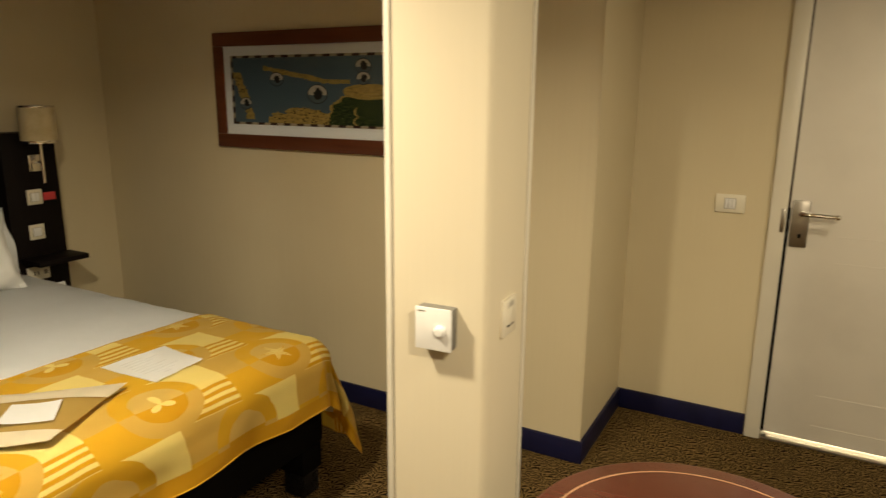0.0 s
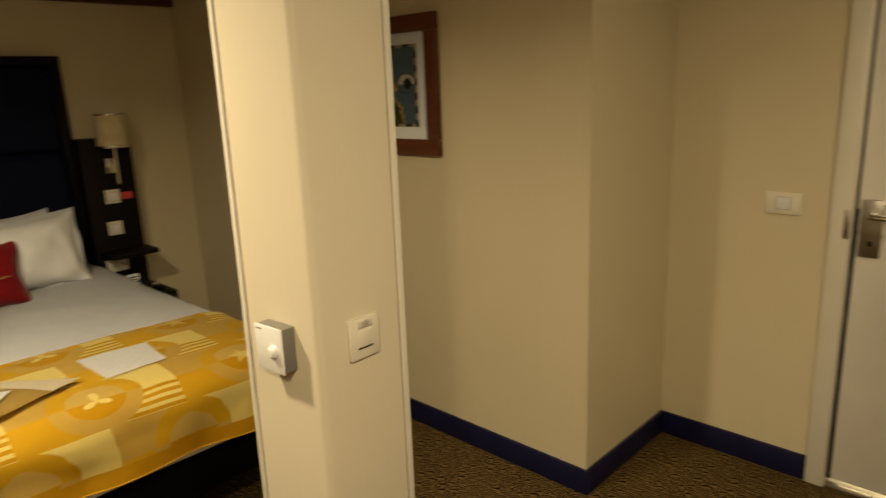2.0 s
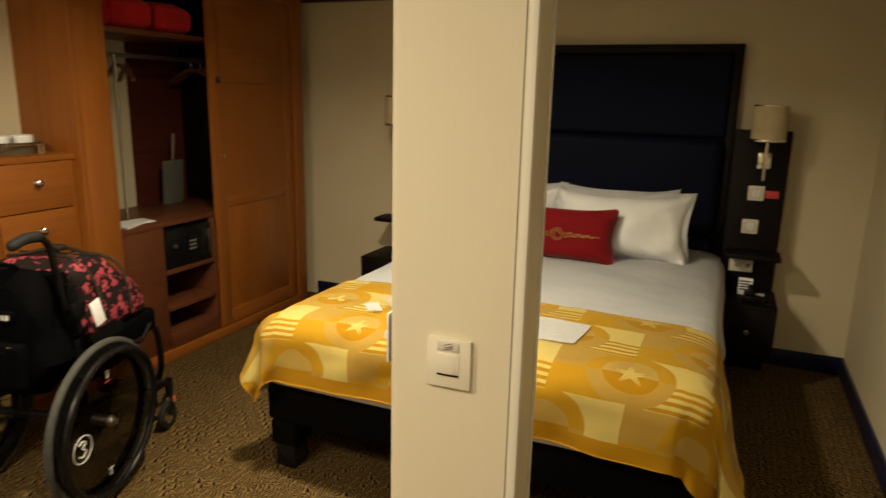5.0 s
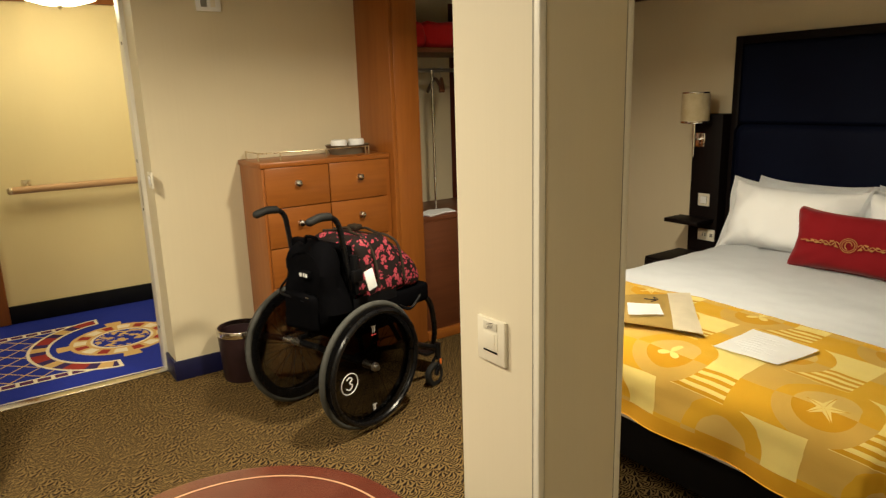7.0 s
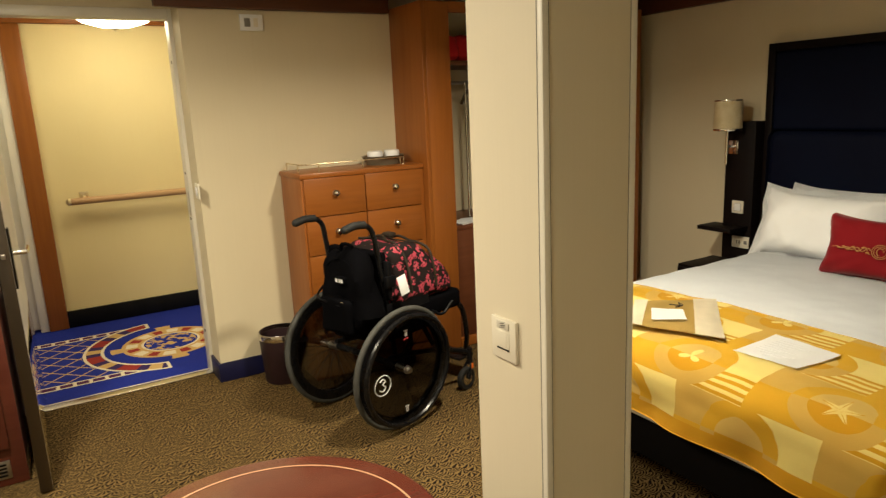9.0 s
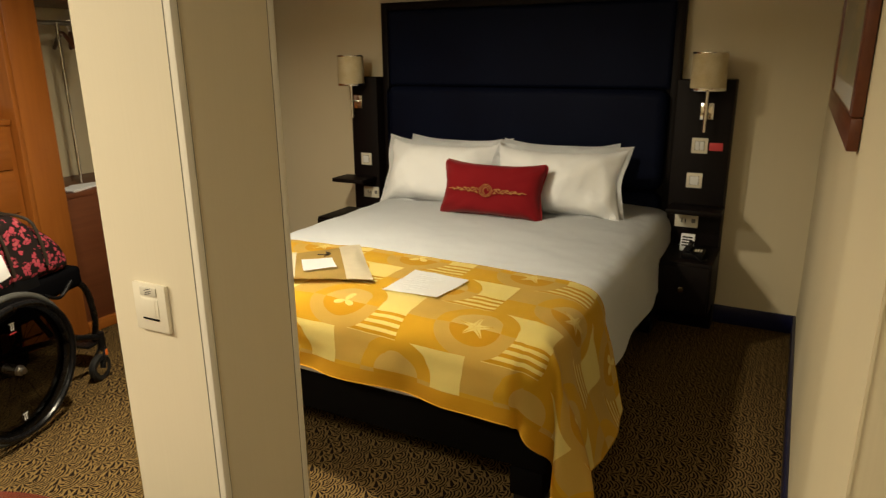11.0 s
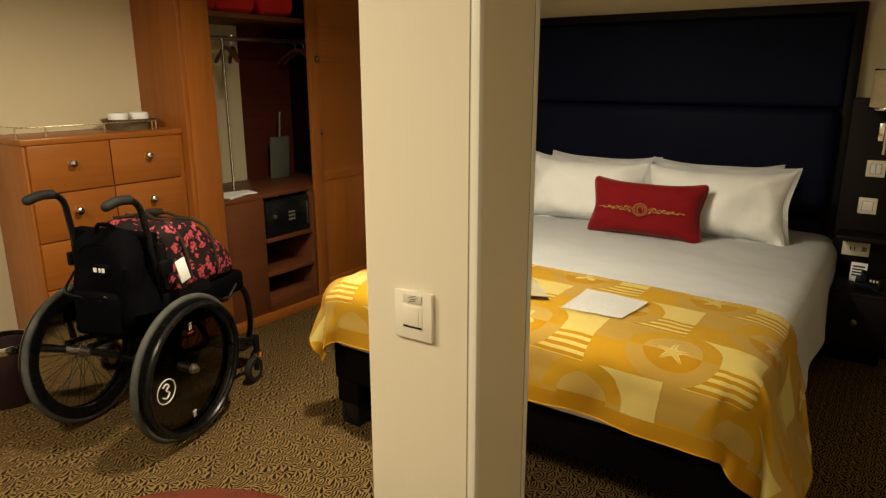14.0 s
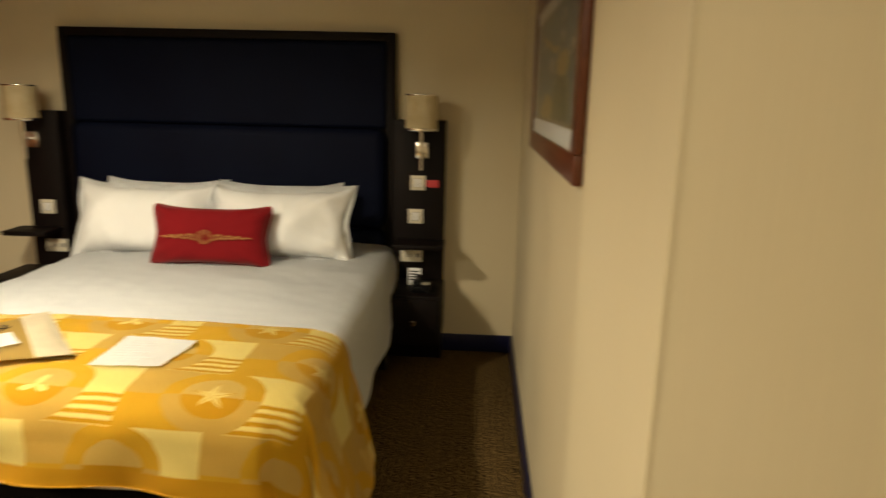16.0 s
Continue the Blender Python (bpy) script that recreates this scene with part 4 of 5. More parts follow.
def on_bed(x, y, up=0.0):
    """The height of the cloth at a place on the bed, as a pose."""
    q = y - BY
    v = drape(x - (FOOT - RB), q, 0.0135)
    return v.z + up


def loose_sheet(name, corners, lift, material, label, category, nu=10, nv=8, wob=0.002, thick=0.0007):
    a, b, c, d = [Vector((*p, 0)) for p in corners]

    def f(s, t):
        p = (a * (1 - s) + b * s) * (1 - t) + (d * (1 - s) + c * s) * t
        edge = (abs(s - 0.5) * 2) ** 3 * 0.003
        return Vector((p.x, p.y, on_bed(p.x, p.y) * 0.5 + on_bed((a.x + c.x) / 2, (a.y + c.y) / 2) * 0.5 + lift + edge + wob * noise.noise(Vector((p.x * 14, p.y * 14, 5)))))
    return solid(name, sheet(bmesh.new(), nu, nv, f, thick=thick), material, label, category)


sheet_paper = loose_sheet("paper_sheet", ((-1.630, 1.226), (-1.876, 1.216), (-1.860, 1.445), (-1.652, 1.426)), 0.0015, M_PAPER, "white printed paper sheet lying on the bed runner", "paper")
bm = bmesh.new()
for i in range(9):
    x = -1.675 - i * 0.020
    box(bm, x - 0.0022, x + 0.0022, 1.245 + 0.0015 * i, 1.245 + 0.13 * (0.6 + 0.4 * ((i * 7) % 5) / 4), on_bed(-1.79, 1.32) + 0.0030, on_bed(-1.79, 1.32) + 0.0036)
part("print_lines", bm, paint("pale_grey_print", (0.79, 0.82, 0.86), 0.6), sheet_paper)
loose_sheet("small_card", ((-1.658, 0.652), (-1.730, 0.590), (-1.766, 0.636), (-1.682, 0.702)), 0.0015, M_PAPER, "small white card lying on the bed runner", "card", 3, 3, 0.001)


def paper_bag():
    """Flat kraft bag with cream side bands, a ribbon mark and a note on it."""
    near_left, far_left, near_right, far_right = (Vector((*p, 0)) for p in ((-1.545, 0.852), (-1.815, 0.640), (-1.676, 1.157), (-2.068, 0.830)))

    def at(s, t):
        return (near_left * (1 - s) + far_left * s) * (1 - t) + (near_right * (1 - s) + far_right * s) * t
    th = thing("paper_bag", "flat kraft paper bag with cream bands on the bed", "bag")
    z0 = 0.664

    def skin(s0, s1, t0, t1, lift, thick):
        def f(s, t):
            s, t = s0 + (s1 - s0) * s, t0 + (t1 - t0) * t
            p = at(s, t)
            puff = 0.016 * max(0, (1 - (2 * s - 1) ** 4) * (1 - (2 * t - 1) ** 4)) + 0.003 * noise.noise(Vector((p.x * 12, p.y * 12, 2)))
            return Vector((p.x, p.y, z0 + 0.004 + puff + lift + 0.014 * max(0.0, 1 - s) ** 2))
        return sheet(bmesh.new(), 14, 12, f, thick=thick)
    part("body", skin(0, 1, 0, 1, 0.0, 0.016), M_KRAFT, th)
    part("side_band", skin(-0.01, 1.0, 0.72, 1.01, 0.003, 0.002), M_CREAMPAPER, th, "cream paper band")
    part("side_band", skin(0.0, 1.01, -0.01, 0.16, 0.003, 0.002), M_CREAMPAPER, th, "cream paper band")
    bm = bmesh.new()
    c = at(0.70, 0.52)
    tube(bm, bend([c + Vector((0.02, -0.02, z0 + 0.024)), c + Vector((0.0, 0.015, z0 + 0.025)), c + Vector((-0.02, -0.01, z0 + 0.025)), c + Vector((-0.01, 0.02, z0 + 0.025)), c + Vector((0.03, 0.02, z0 + 0.024))]), 0.0018, 6)
    part("drawn_mark", bm, M_INK, th)
    return th


paper_bag()
loose_sheet("note_card", ((-1.610, 0.905), (-1.710, 0.815), (-1.787, 0.900), (-1.702, 0.987)), 0.0285, M_PAPER, "white note card lying on the paper bag", "card", 4, 4, 0.0008)


# ---- chest of drawers and wardrobe ----
def knob_mesh(axis_y):
    bm = lathe(bmesh.new(), [(0, -0.032), (0.010, -0.031), (0.0165, -0.026), (0.016, -0.020), (0.008, -0.014), (0.007, -0.004), (0.016, -0.002), (0.017, 0.0)], 20, "y", axis_y)
    return bm


def chest():
    x0, x1, yb, yf, zt = -1.716, -0.968, YE + 0.004, -0.912, 1.164
    th = thing("chest_of_drawers", "tall cherry wood chest of drawers with round knobs", "chest")
    part("carcass", cube(x0, x1, yb, yf + 0.004, 0.0, zt - 0.028, 0.003), M_CHERRY, th)
    part("top", cube(x0, x1 + 0.008, yb, yf + 0.016, zt - 0.028, zt, 0.006), M_CHERRYX, th)
    part("plinth", cube(x0, x1 - 0.01, yf + 0.004, yf + 0.007, 0.0, 0.08, 0.002), M_CHERRYX, th)
    mid = -1.335
    for a, b, kx in ((x0 + 0.03, mid - 0.0025, -1.515), (mid + 0.0025, x1 - 0.012, -1.154)):
        for i in range(5):
            zb = 0.085 + 0.2105 * i
            dr = part("drawer", cube(a, b, yf + 0.002, yf + 0.020, zb + 0.0025, zb + 0.2080, 0.003), M_CHERRYX, th)
            part("knob", knob_mesh((kx, yf + 0.020 + 0.0, zb + 0.122)), M_CHROME, dr, "chrome rosette knob")
    return th


def flip_knobs():
    """Knobs are turned towards the room."""
    for ob in bpy.data.objects:
        if ob.name.startswith("knob") and ob.parent and ob.parent.name.startswith("drawer") and ob.get("label") == "chrome rosette knob":
            ys = [v.co.y for v in ob.data.vertices]
            base = max(ys)
            for v in ob.data.vertices:
                v.co.y = base + (base - v.co.y)
            ob.data.flip_normals()


chest()
flip_knobs()


def gallery_rail():
    th = thing("gallery_rail", "thin brass rail along the top of the chest", "rail")
    z = 1.164
    pts = [(-1.0, -1.21, z + 0.042), (-1.0, -1.02, z + 0.042), (-1.06, -0.965, z + 0.042), (-1.62, -0.965, z + 0.042)]
    part("bar", tube(bmesh.new(), [pts[0], pts[1], (-1.012, -0.985, z + 0.042), pts[2], pts[3]], 0.003), M_BRASS, th)
    for p in ((-1.0, -1.21), (-1.0, -1.02), (-1.10, -0.965), (-1.36, -0.965), (-1.60, -0.965), (-1.62, -0.965)):
        part("post", rod(bmesh.new(), (p[0], p[1], z), (p[0], p[1], z + 0.042), 0.004), M_BRASS, th)


gallery_rail()


def tray():
    th = thing("glass_tray", "oval smoked tray holding white cups on the chest", "tray", m=pose(-1.545, -1.075, 1.164))
    bm = lathe(bmesh.new(), [(0, 0.0), (0.082, 0.0), (0.105, 0.05), (0.108, 0.052), (0.100, 0.052), (0.080, 0.006), (0, 0.006)], 40)
    for v in bm.verts:
        v.co.x *= 1.25
    part("dish", bm, paint("smoked_tray", (0.16, 0.14, 0.10), 0.15, 0.1), th)
    for x, y in ((-0.055, 0.0), (0.058, 0.01)):
        bm = lathe(bmesh.new(), [(0, 0.006), (0.040, 0.008), (0.047, 0.066), (0.044, 0.078), (0.036, 0.081), (0, 0.080)], 28, "z", (x, y, 0))
        part("cup", bm, M_WPLASTIC, th, "white covered cup")


tray()

WF = -0.862   # front of the wardrobe
WB = YE - 0.198


def wardrobe():
    th = thing("wardrobe", "cherry wood wardrobe with an open bay and one sliding louvred door", "wardrobe")
    zt = 2.06
    part("side_panel", cube(-1.746, -1.720, WB, WF, 0, zt, 0.003), M_CHERRY, th)
    part("stile", cube(-1.905, -1.746, WF - 0.03, WF, 0, zt, 0.004), M_CHERRY, th)
    part("stile", cube(-3.445, -3.345, WF - 0.03, WF + 0.012, 0, zt, 0.006), M_CHERRY, th)
    part("side_panel", cube(-3.445, -3.420, WB, WF - 0.03, 0, zt), M_CHERRY, th)
    part("plinth", cube(-3.345, -1.905, WF - 0.05, WF + 0.010, 0, 0.055, 0.004), M_CHERRYX, th)
    part("top_rail", cube(-3.345, -1.905, WF - 0.03, WF, zt - 0.06, zt, 0.003), M_CHERRYX, th)
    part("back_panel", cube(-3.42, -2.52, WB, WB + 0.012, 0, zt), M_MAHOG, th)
    part("back_lining", cube(-2.52, -1.746, WB, WB + 0.012, 0.02, zt), M_WALL, th, "cream lining of the open bay")
    # near-black wood stands in for the shaded depth behind the sliding door
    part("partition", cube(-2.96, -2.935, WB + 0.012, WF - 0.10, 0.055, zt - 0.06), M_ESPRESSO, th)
    part("shelf", cube(-2.935, -1.746, WB + 0.012, WF - 0.06, 1.715, 1.74, 0.002), M_CHERRYSHADE, th)
    part("hanging_rod", rod(bmesh.new(), (-2.935, -1.12, 1.62), (-1.746, -1.12, 1.62), 0.012), M_STEEL, th)
    part("lift_pole", rod(bmesh.new(), (-2.156, -1.10, 0.762), (-2.156, -1.10, 1.62), 0.008), M_CHROME, th, "chrome pull-down pole")
    # low cabinet with open cubbies, the bay's shade in its wood colour
    body = part("low_cabinet", cube(-2.185, -1.908, WB + 0.02, WF - 0.02, 0.055, 0.735, 0.003), M_CHERRYSHADE, th)
    part("cabinet_top", cube(-2.935, -1.908, WB + 0.02, WF - 0.032, 0.735, 0.762, 0.004), M_CHERRYSHADE, body)
    part("cabinet_side", cube(-2.570, -2.548, WB + 0.02, WF - 0.01, 0.055, 0.735, 0.002), M_CHERRYSHADE, body)
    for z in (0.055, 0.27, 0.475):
        part("cubby_shelf", cube(-2.548, -2.185, WB + 0.02, WF - 0.012, z, z + 0.024 + (0.06 if z < 0.1 else 0), 0.002), M_CHERRYSHADE, body)
    # sliding door with a louvred field and a solid foot panel
    a, b = -3.345, -2.580
    door = part("sliding_door", cube(a, a + 0.085, WF - 0.028, WF - 0.004, 0.06, zt - 0.06, 0.003), M_CHERRY, th)
    part("door_stile", cube(b - 0.085, b, WF - 0.028, WF - 0.004, 0.06, zt - 0.06, 0.003), M_CHERRY, door)
    for za, zb in ((0.06, 0.15), (0.78, 0.84), (1.50, zt - 0.06)):
        part("door_rail", cube(a + 0.085, b - 0.085, WF - 0.028, WF - 0.005, za, zb, 0.003), M_CHERRYX, door)
    part("foot_panel", cube(a + 0.085, b - 0.085, WF - 0.022, WF - 0.010, 0.15, 0.78, 0.002), M_CHERRY, door)
    me = None
    for i in range(33):
        bm = cube(a + 0.085, b - 0.085, -0.011, 0.004, -0.011, 0.011)
        for v in bm.verts:
            v.co.y += v.co.z * -0.22
        z = 0.851 + i * 0.0199
        if me is None:
            s = part("slat", bm, M_CHERRYX, door, m=pose(0, WF - 0.014, z))
            me = s.data
        else:
            bm.free()
            s = new("slat", me)
            s.parent = door
            s.matrix_basis = pose(0, WF - 0.014, z)
    part("number_plate", lathe(bmesh.new(), [(0, 0.004), (0.017, 0.004), (0.019, 0.0)], 24, "y", (-2.645, WF - 0.004, 1.512)), M_ESPRESSO, door, "small dark oval plate")
    part("number_mark", lathe(bmesh.new(), [(0.006, 0.0052), (0.010, 0.0052), (0.010, 0.003)], 20, "y", (-2.645, WF - 0.004, 1.512)), M_BRASS, door)
    part("door_knob", lathe(bmesh.new(), [(0, 0.022), (0.010, 0.021), (0.012, 0.015), (0.006, 0.009), (0.008, 0.0)], 18, "y", (-2.640, WF - 0.004, 1.085)), M_BRASS, door)
    return th


wardrobe()


def safe_box():
    th = thing("room_safe", "black steel safe with keypad in the wardrobe cubby", "safe")
    body = part("case", cube(-2.540, -2.195, WB + 0.06, WF - 0.035, 0.499, 0.715, 0.004), M_BLACKMETAL, th)
    part("safe_door", cube(-2.535, -2.200, WF - 0.035, WF - 0.022, 0.504, 0.710, 0.003), M_BLACKMETAL, body)
    part("keypad", cube(-2.42, -2.36, WF - 0.022, WF - 0.018, 0.575, 0.65, 0.002), M_DARKPL, body)
    for i in range(3):
        for j in range(3):
            part("key", cube(-2.414 + i * 0.018, -2.402 + i * 0.018, WF - 0.018, WF - 0.016, 0.582 + j * 0.022, 0.594 + j * 0.022), M_GREYSLOT, body)
    part("grip", cube(-2.515, -2.508, WF - 0.022, WF - 0.010, 0.54, 0.68, 0.002), M_STEEL, body)
    part("knob", lathe(bmesh.new(), [(0, 0.014), (0.012, 0.012), (0.013, 0.0)], 18, "y", (-2.26, WF - 0.022, 0.62)), M_STEEL, body)


safe_box()


def life_jacket(x, tilt, seed):
    bm = bmesh.new()
    box(bm, -0.13, 0.13, -0.16, 0.16, 0.0, 0.15, 0.05, 3)
    bmesh.ops.subdivide_edges(bm, edges=bm.edges[:], cuts=2, use_grid_fill=True)
    for v in bm.verts:
        v.co += v.co.normalized() * 0.016 * noise.noise(v.co * 11 + Vector((seed, 0, 0)))
        v.co.z = max(v.co.z, 0.0)
    return solid("life_jacket", bm, M_REDBAG, "folded red life jacket on the wardrobe shelf", "life jacket", "life jackets", pose(x, -1.10, 1.741, 0, 0, tilt))


for x, tilt, sd in ((-1.90, 4, 1), (-2.16, -5, 2), (-2.43, 3, 3)):
    life_jacket(x, tilt, sd)


def hanger(x, tilt):
    th = thing("coat_hanger", "brown wooden coat hanger with a steel hook", "hanger", "coat hangers", pose(x, -1.12, 1.62, 0, 0, tilt))
    bm = tube(bmesh.new(), [(0, 0.014 * math.cos(a), 0.002 + 0.014 * math.sin(a)) for a in [k * 0.4 - 0.6 for k in range(10)]] + [(0, 0, -0.05)], 0.0022, 6)
    part("hook", bm, M_STEEL, th)
    part("hanger_bar", tube(bmesh.new(), bend([(-0.19, 0, -0.125), (-0.10, 0, -0.08), (0, 0, -0.05), (0.10, 0, -0.08), (0.19, 0, -0.125)]), 0.011, 8), M_CROWN, th)


for x, tilt in ((-2.19, 70), (-2.24, 58), (-2.72, 84), (-2.79, 92)):
    hanger(x, tilt)


def iron_board():
    th = thing("grey_panel", "grey folded board leaning in the wardrobe bay", "board", m=pose(-2.700, -1.315, 0.762, -4, 0, 0))
    part("board", cube(-0.075, 0.075, -0.012, 0.012, 0.0, 0.27, 0.006), paint("grey_metal_sheet", (0.12, 0.125, 0.11), 0.4), th)
    part("strip", rod(bmesh.new(), (0.0, 0.0, 0.26), (-0.005, 0.0, 0.43), 0.008), M_STEEL, th)


iron_board()
for px, py, rz, n in ((-2.03, -0.98, 20, 3), (-2.14, -1.02, -12, 2)):
    bm = bmesh.new()
    for i in range(n):
        box(bm, -0.075 + 0.006 * i, 0.075 + 0.004 * i, -0.055, 0.055, i * 0.004, i * 0.004 + 0.0035)
    solid("leaflets", bm, M_PAPER, "small pile of white leaflets on the low cabinet", "paper", "", pose(px, py, 0.762, 0, 0, rz))


def thermostat():
    th = thing("wall_vent", "small white control plate high on the wall", "thermostat", m=pose(-0.888, YE, 1.966, 0, 0, 180))
    th.name = "thermostat"
    p = part("plate", cube(-0.062, 0.062, -0.014, 0, -0.042, 0.042, 0.003), M_WPLASTIC, th)
    part("window", cube(-0.040, -0.008, -0.0155, -0.0135, -0.022, 0.022, 0.001), M_GREYSLOT, p)
    part("button", cube(0.010, 0.034, -0.0155, -0.0135, -0.022, 0.022, 0.001), M_PLASTIC, p)


thermostat()


# ---- wheelchair, facing local x ----
WC = pose(-1.037, -0.392, 0, 0, 0, 196.1)


def wheelchair():
    th = thing("wheelchair", "black lightweight wheelchair with grey tyres and clear spoke guards", "wheelchair", m=WC)
    for s in (-1, 1):
        cam_m = pose(0, 0.234 if s > 0 else -0.278, 0.299, -s * 3.0, 0, 0)
        bm = bmesh.new()
        R = 0.285
        tube(bm, [(R * math.cos(k * math.tau / 64), 0, R * math.sin(k * math.tau / 64)) for k in range(64)], 0.0135, 12, True)
        wheel = part("wheel", bm, M_RUBBER, th, "grey rubber tyre", m=cam_m)
        bm = lathe(bmesh.new(), [(0.277, -0.012), (0.262, -0.016), (0.232, -0.010), (0.232, 0.010), (0.262, 0.016), (0.277, 0.012)], 64, "y")
        part("rim", bm, M_BLACKMETAL, wheel)
        bm = bmesh.new()
        o = s * 0.042
        tube(bm, [(0.262 * math.cos(k * math.tau / 64), o, 0.262 * math.sin(k * math.tau / 64)) for k in range(64)], 0.0125, 8, True)
        for k in range(6):
            a = k * math.tau / 6
            rod(bm, (0.262 * math.cos(a), o, 0.262 * math.sin(a)), (0.262 * math.cos(a), s * 0.012, 0.262 * math.sin(a)), 0.004, None, 8)
        part("push_rim", bm, M_BLACKMETAL, wheel)
        bm = bmesh.new()
        rod(bm, (0, -0.035, 0), (0, 0.035, 0), 0.020)
        rod(bm, (0, s * 0.035, 0), (0, s * 0.050, 0), 0.012)
        part("hub", bm, M_STEEL, wheel)
        bm = bmesh.new()
        for k in range(24):
            a, e = k * math.tau / 24, (0.02 if k % 2 else -0.02)
            rod(bm, (0.018 * math.cos(a + 0.5), e, 0.018 * math.sin(a + 0.5)), (0.25 * math.cos(a), 0, 0.25 * math.sin(a)), 0.0011, None, 5)
        part("spokes", bm, M_DARKPL, wheel)
        bm = lathe(bmesh.new(), [(0.022, s * 0.026), (0.240, s * 0.0165)], 64, "y")
        part("spoke_guard", bm, M_CLEAR, wheel, "clear tinted plastic disc")
        if s < 0:
            bm = bmesh.new()
            c = Vector((-0.150, s * 0.0235, -0.030))
            tube(bm, [c + Vector((0.048 * math.cos(k * math.tau / 28), 0, 0.048 * math.sin(k * math.tau / 28))) for k in range(28)], 0.0022, 6, True)
            curl = [(0.018, 0.022), (0.0, 0.030), (-0.014, 0.018), (0.0, 0.004), (-0.016, -0.012), (0.0, -0.028), (0.02, -0.018)]
            tube(bm, bend([c + Vector((-u, 0, w)) for u, w in curl]), 0.003, 6)
            part("emblem", bm, M_WPLASTIC, wheel, "white ring emblem")
            for ax, az, mt in ((0.0, 0.178, M_WPLASTIC), (0.0, -0.200, M_WPLASTIC)):
                bm = cube(ax - 0.012, ax + 0.012, s * 0.0235, s * 0.0225, az + 0.012, az + 0.016)
                for u in (-0.004, 0.005):
                    box(bm, ax + u - 0.002, ax + u + 0.002, s * 0.0235, s * 0.0225, az - 0.014, az + 0.012)
                part("decal", bm, mt, wheel)
            part("red_decal", cube(-0.014, 0.016, s * 0.0230, s * 0.0222, 0.150, 0.155), M_PINK, wheel)
        # castor and fork
        cw = thing("castor", "", "", m=pose(0.50, s * 0.225, 0.062))
        cw.parent = th
        part("castor_tyre", lathe(bmesh.new(), [(0.036, -0.014), (0.055, -0.015), (0.062, -0.008), (0.062, 0.008), (0.055, 0.015), (0.036, 0.014), (0.036, -0.014)], 32, "y"), M_BLACKRUBBER, cw)
        part("castor_hub", lathe(bmesh.new(), [(0, -0.016), (0.034, -0.013), (0.036, 0.0), (0.034, 0.013), (0, 0.016)], 28, "y"), M_CHROME, cw)
        bm = bmesh.new()
        for e in (-0.022, 0.022):
            tube(bm, bend([(0, e, 0), (0.015, e, 0.05), (0.035, e * 0.6, 0.085)]), 0.008, 8)
        rod(bm, (0.035, 0, 0.075), (0.035, 0, 0.16), 0.016)
        part("fork", bm, M_BLACKMETAL, cw)
        part("reflector", cube(0.016, 0.030, -0.030, -0.026, 0.055, 0.085, 0.002), M_AMBER, cw, "amber reflector")
        # side frame
        bm = bmesh.new()
        tube(bm, bend([(-0.02, s * 0.20, 0.50), (0.20, s * 0.20, 0.505), (0.42, s * 0.20, 0.50), (0.52, s * 0.195, 0.44), (0.58, s * 0.17, 0.27), (0.615, s * 0.12, 0.14)]), 0.014)
        tube(bm, bend([(-0.01, s * 0.20, 0.33), (0.20, s * 0.20, 0.30), (0.42, s * 0.20, 0.24), (0.53, s * 0.22, 0.20)]), 0.013)
        part("side_frame", bm, M_BLACKMETAL, th)
        bm = tube(bmesh.new(), bend([(0.035, s * 0.19, 0.34), (0.0, s * 0.19, 0.60), (-0.035, s * 0.185, 0.86), (-0.055, s * 0.182, 0.95), (-0.10, s * 0.182, 0.985), (-0.13, s * 0.182, 0.985)]), 0.0125)
        cane = part("back_cane", bm, M_BLACKMETAL, th)
        bm = tube(bmesh.new(), bend([(-0.095, s * 0.182, 0.984), (-0.15, s * 0.182, 0.988), (-0.205, s * 0.182, 0.978)]), 0.018, 12)
        ball(bm, (-0.205, s * 0.182, 0.978), 0.018)
        part("push_grip", bm, M_BLACKRUBBER, cane, "black rubber grip")
        bm = cube(-0.03, 0.03, s * 0.225 - 0.012, s * 0.225 + 0.012, 0.68, 0.735, 0.006)
        box(bm, -0.012, 0.012, s * 0.205 - 0.02, s * 0.205 + 0.02, 0.62, 0.80, 0.005)
        part("clamp", bm, M_DARKPL, th)
        part("side_guard", cube(-0.02, 0.26, s * 0.212 - 0.002, s * 0.212 + 0.002, 0.42, 0.60, 0.001), M_DARKPL, th)
    part("axle_tube", rod(bmesh.new(), (0, -0.24, 0.302), (0, 0.24, 0.302), 0.016), M_BLACKMETAL, th)
    part("seat", cube(-0.01, 0.50, -0.215, 0.215, 0.465, 0.562, 0.022, 3), M_BLACKCLOTH, th)
    part("backrest", cube(-0.03, 0.02, -0.19, 0.19, 0.46, 0.84, 0.012, 3), M_BLACKCLOTH, th)
    part("cross_bar", tube(bmesh.new(), bend([(-0.035, -0.20, 0.62), (-0.196, -0.15, 0.625), (-0.212, -0.06, 0.632), (-0.205, 0.06, 0.642), (-0.035, 0.20, 0.66)]), 0.005), M_DARKPL, th)
    bm = bmesh.new()
    tube(bm, [(-0.212, -0.13 + 0.022 * math.cos(k * math.tau / 20), 0.622 + 0.022 * math.sin(k * math.tau / 20)) for k in range(20)], 0.003, 6, True)
    part("strap_ring", bm, M_CHROME, th)
    bm = cube(0.56, 0.68, -0.13, 0.13, 0.115, 0.130, 0.004)
    part("footplate", bm, M_BLACKMETAL, th)
    part("brake_lever", tube(bmesh.new(), bend([(0.26, -0.225, 0.50), (0.33, -0.235, 0.47), (0.40, -0.24, 0.52)]), 0.008), M_DARKPL, th)


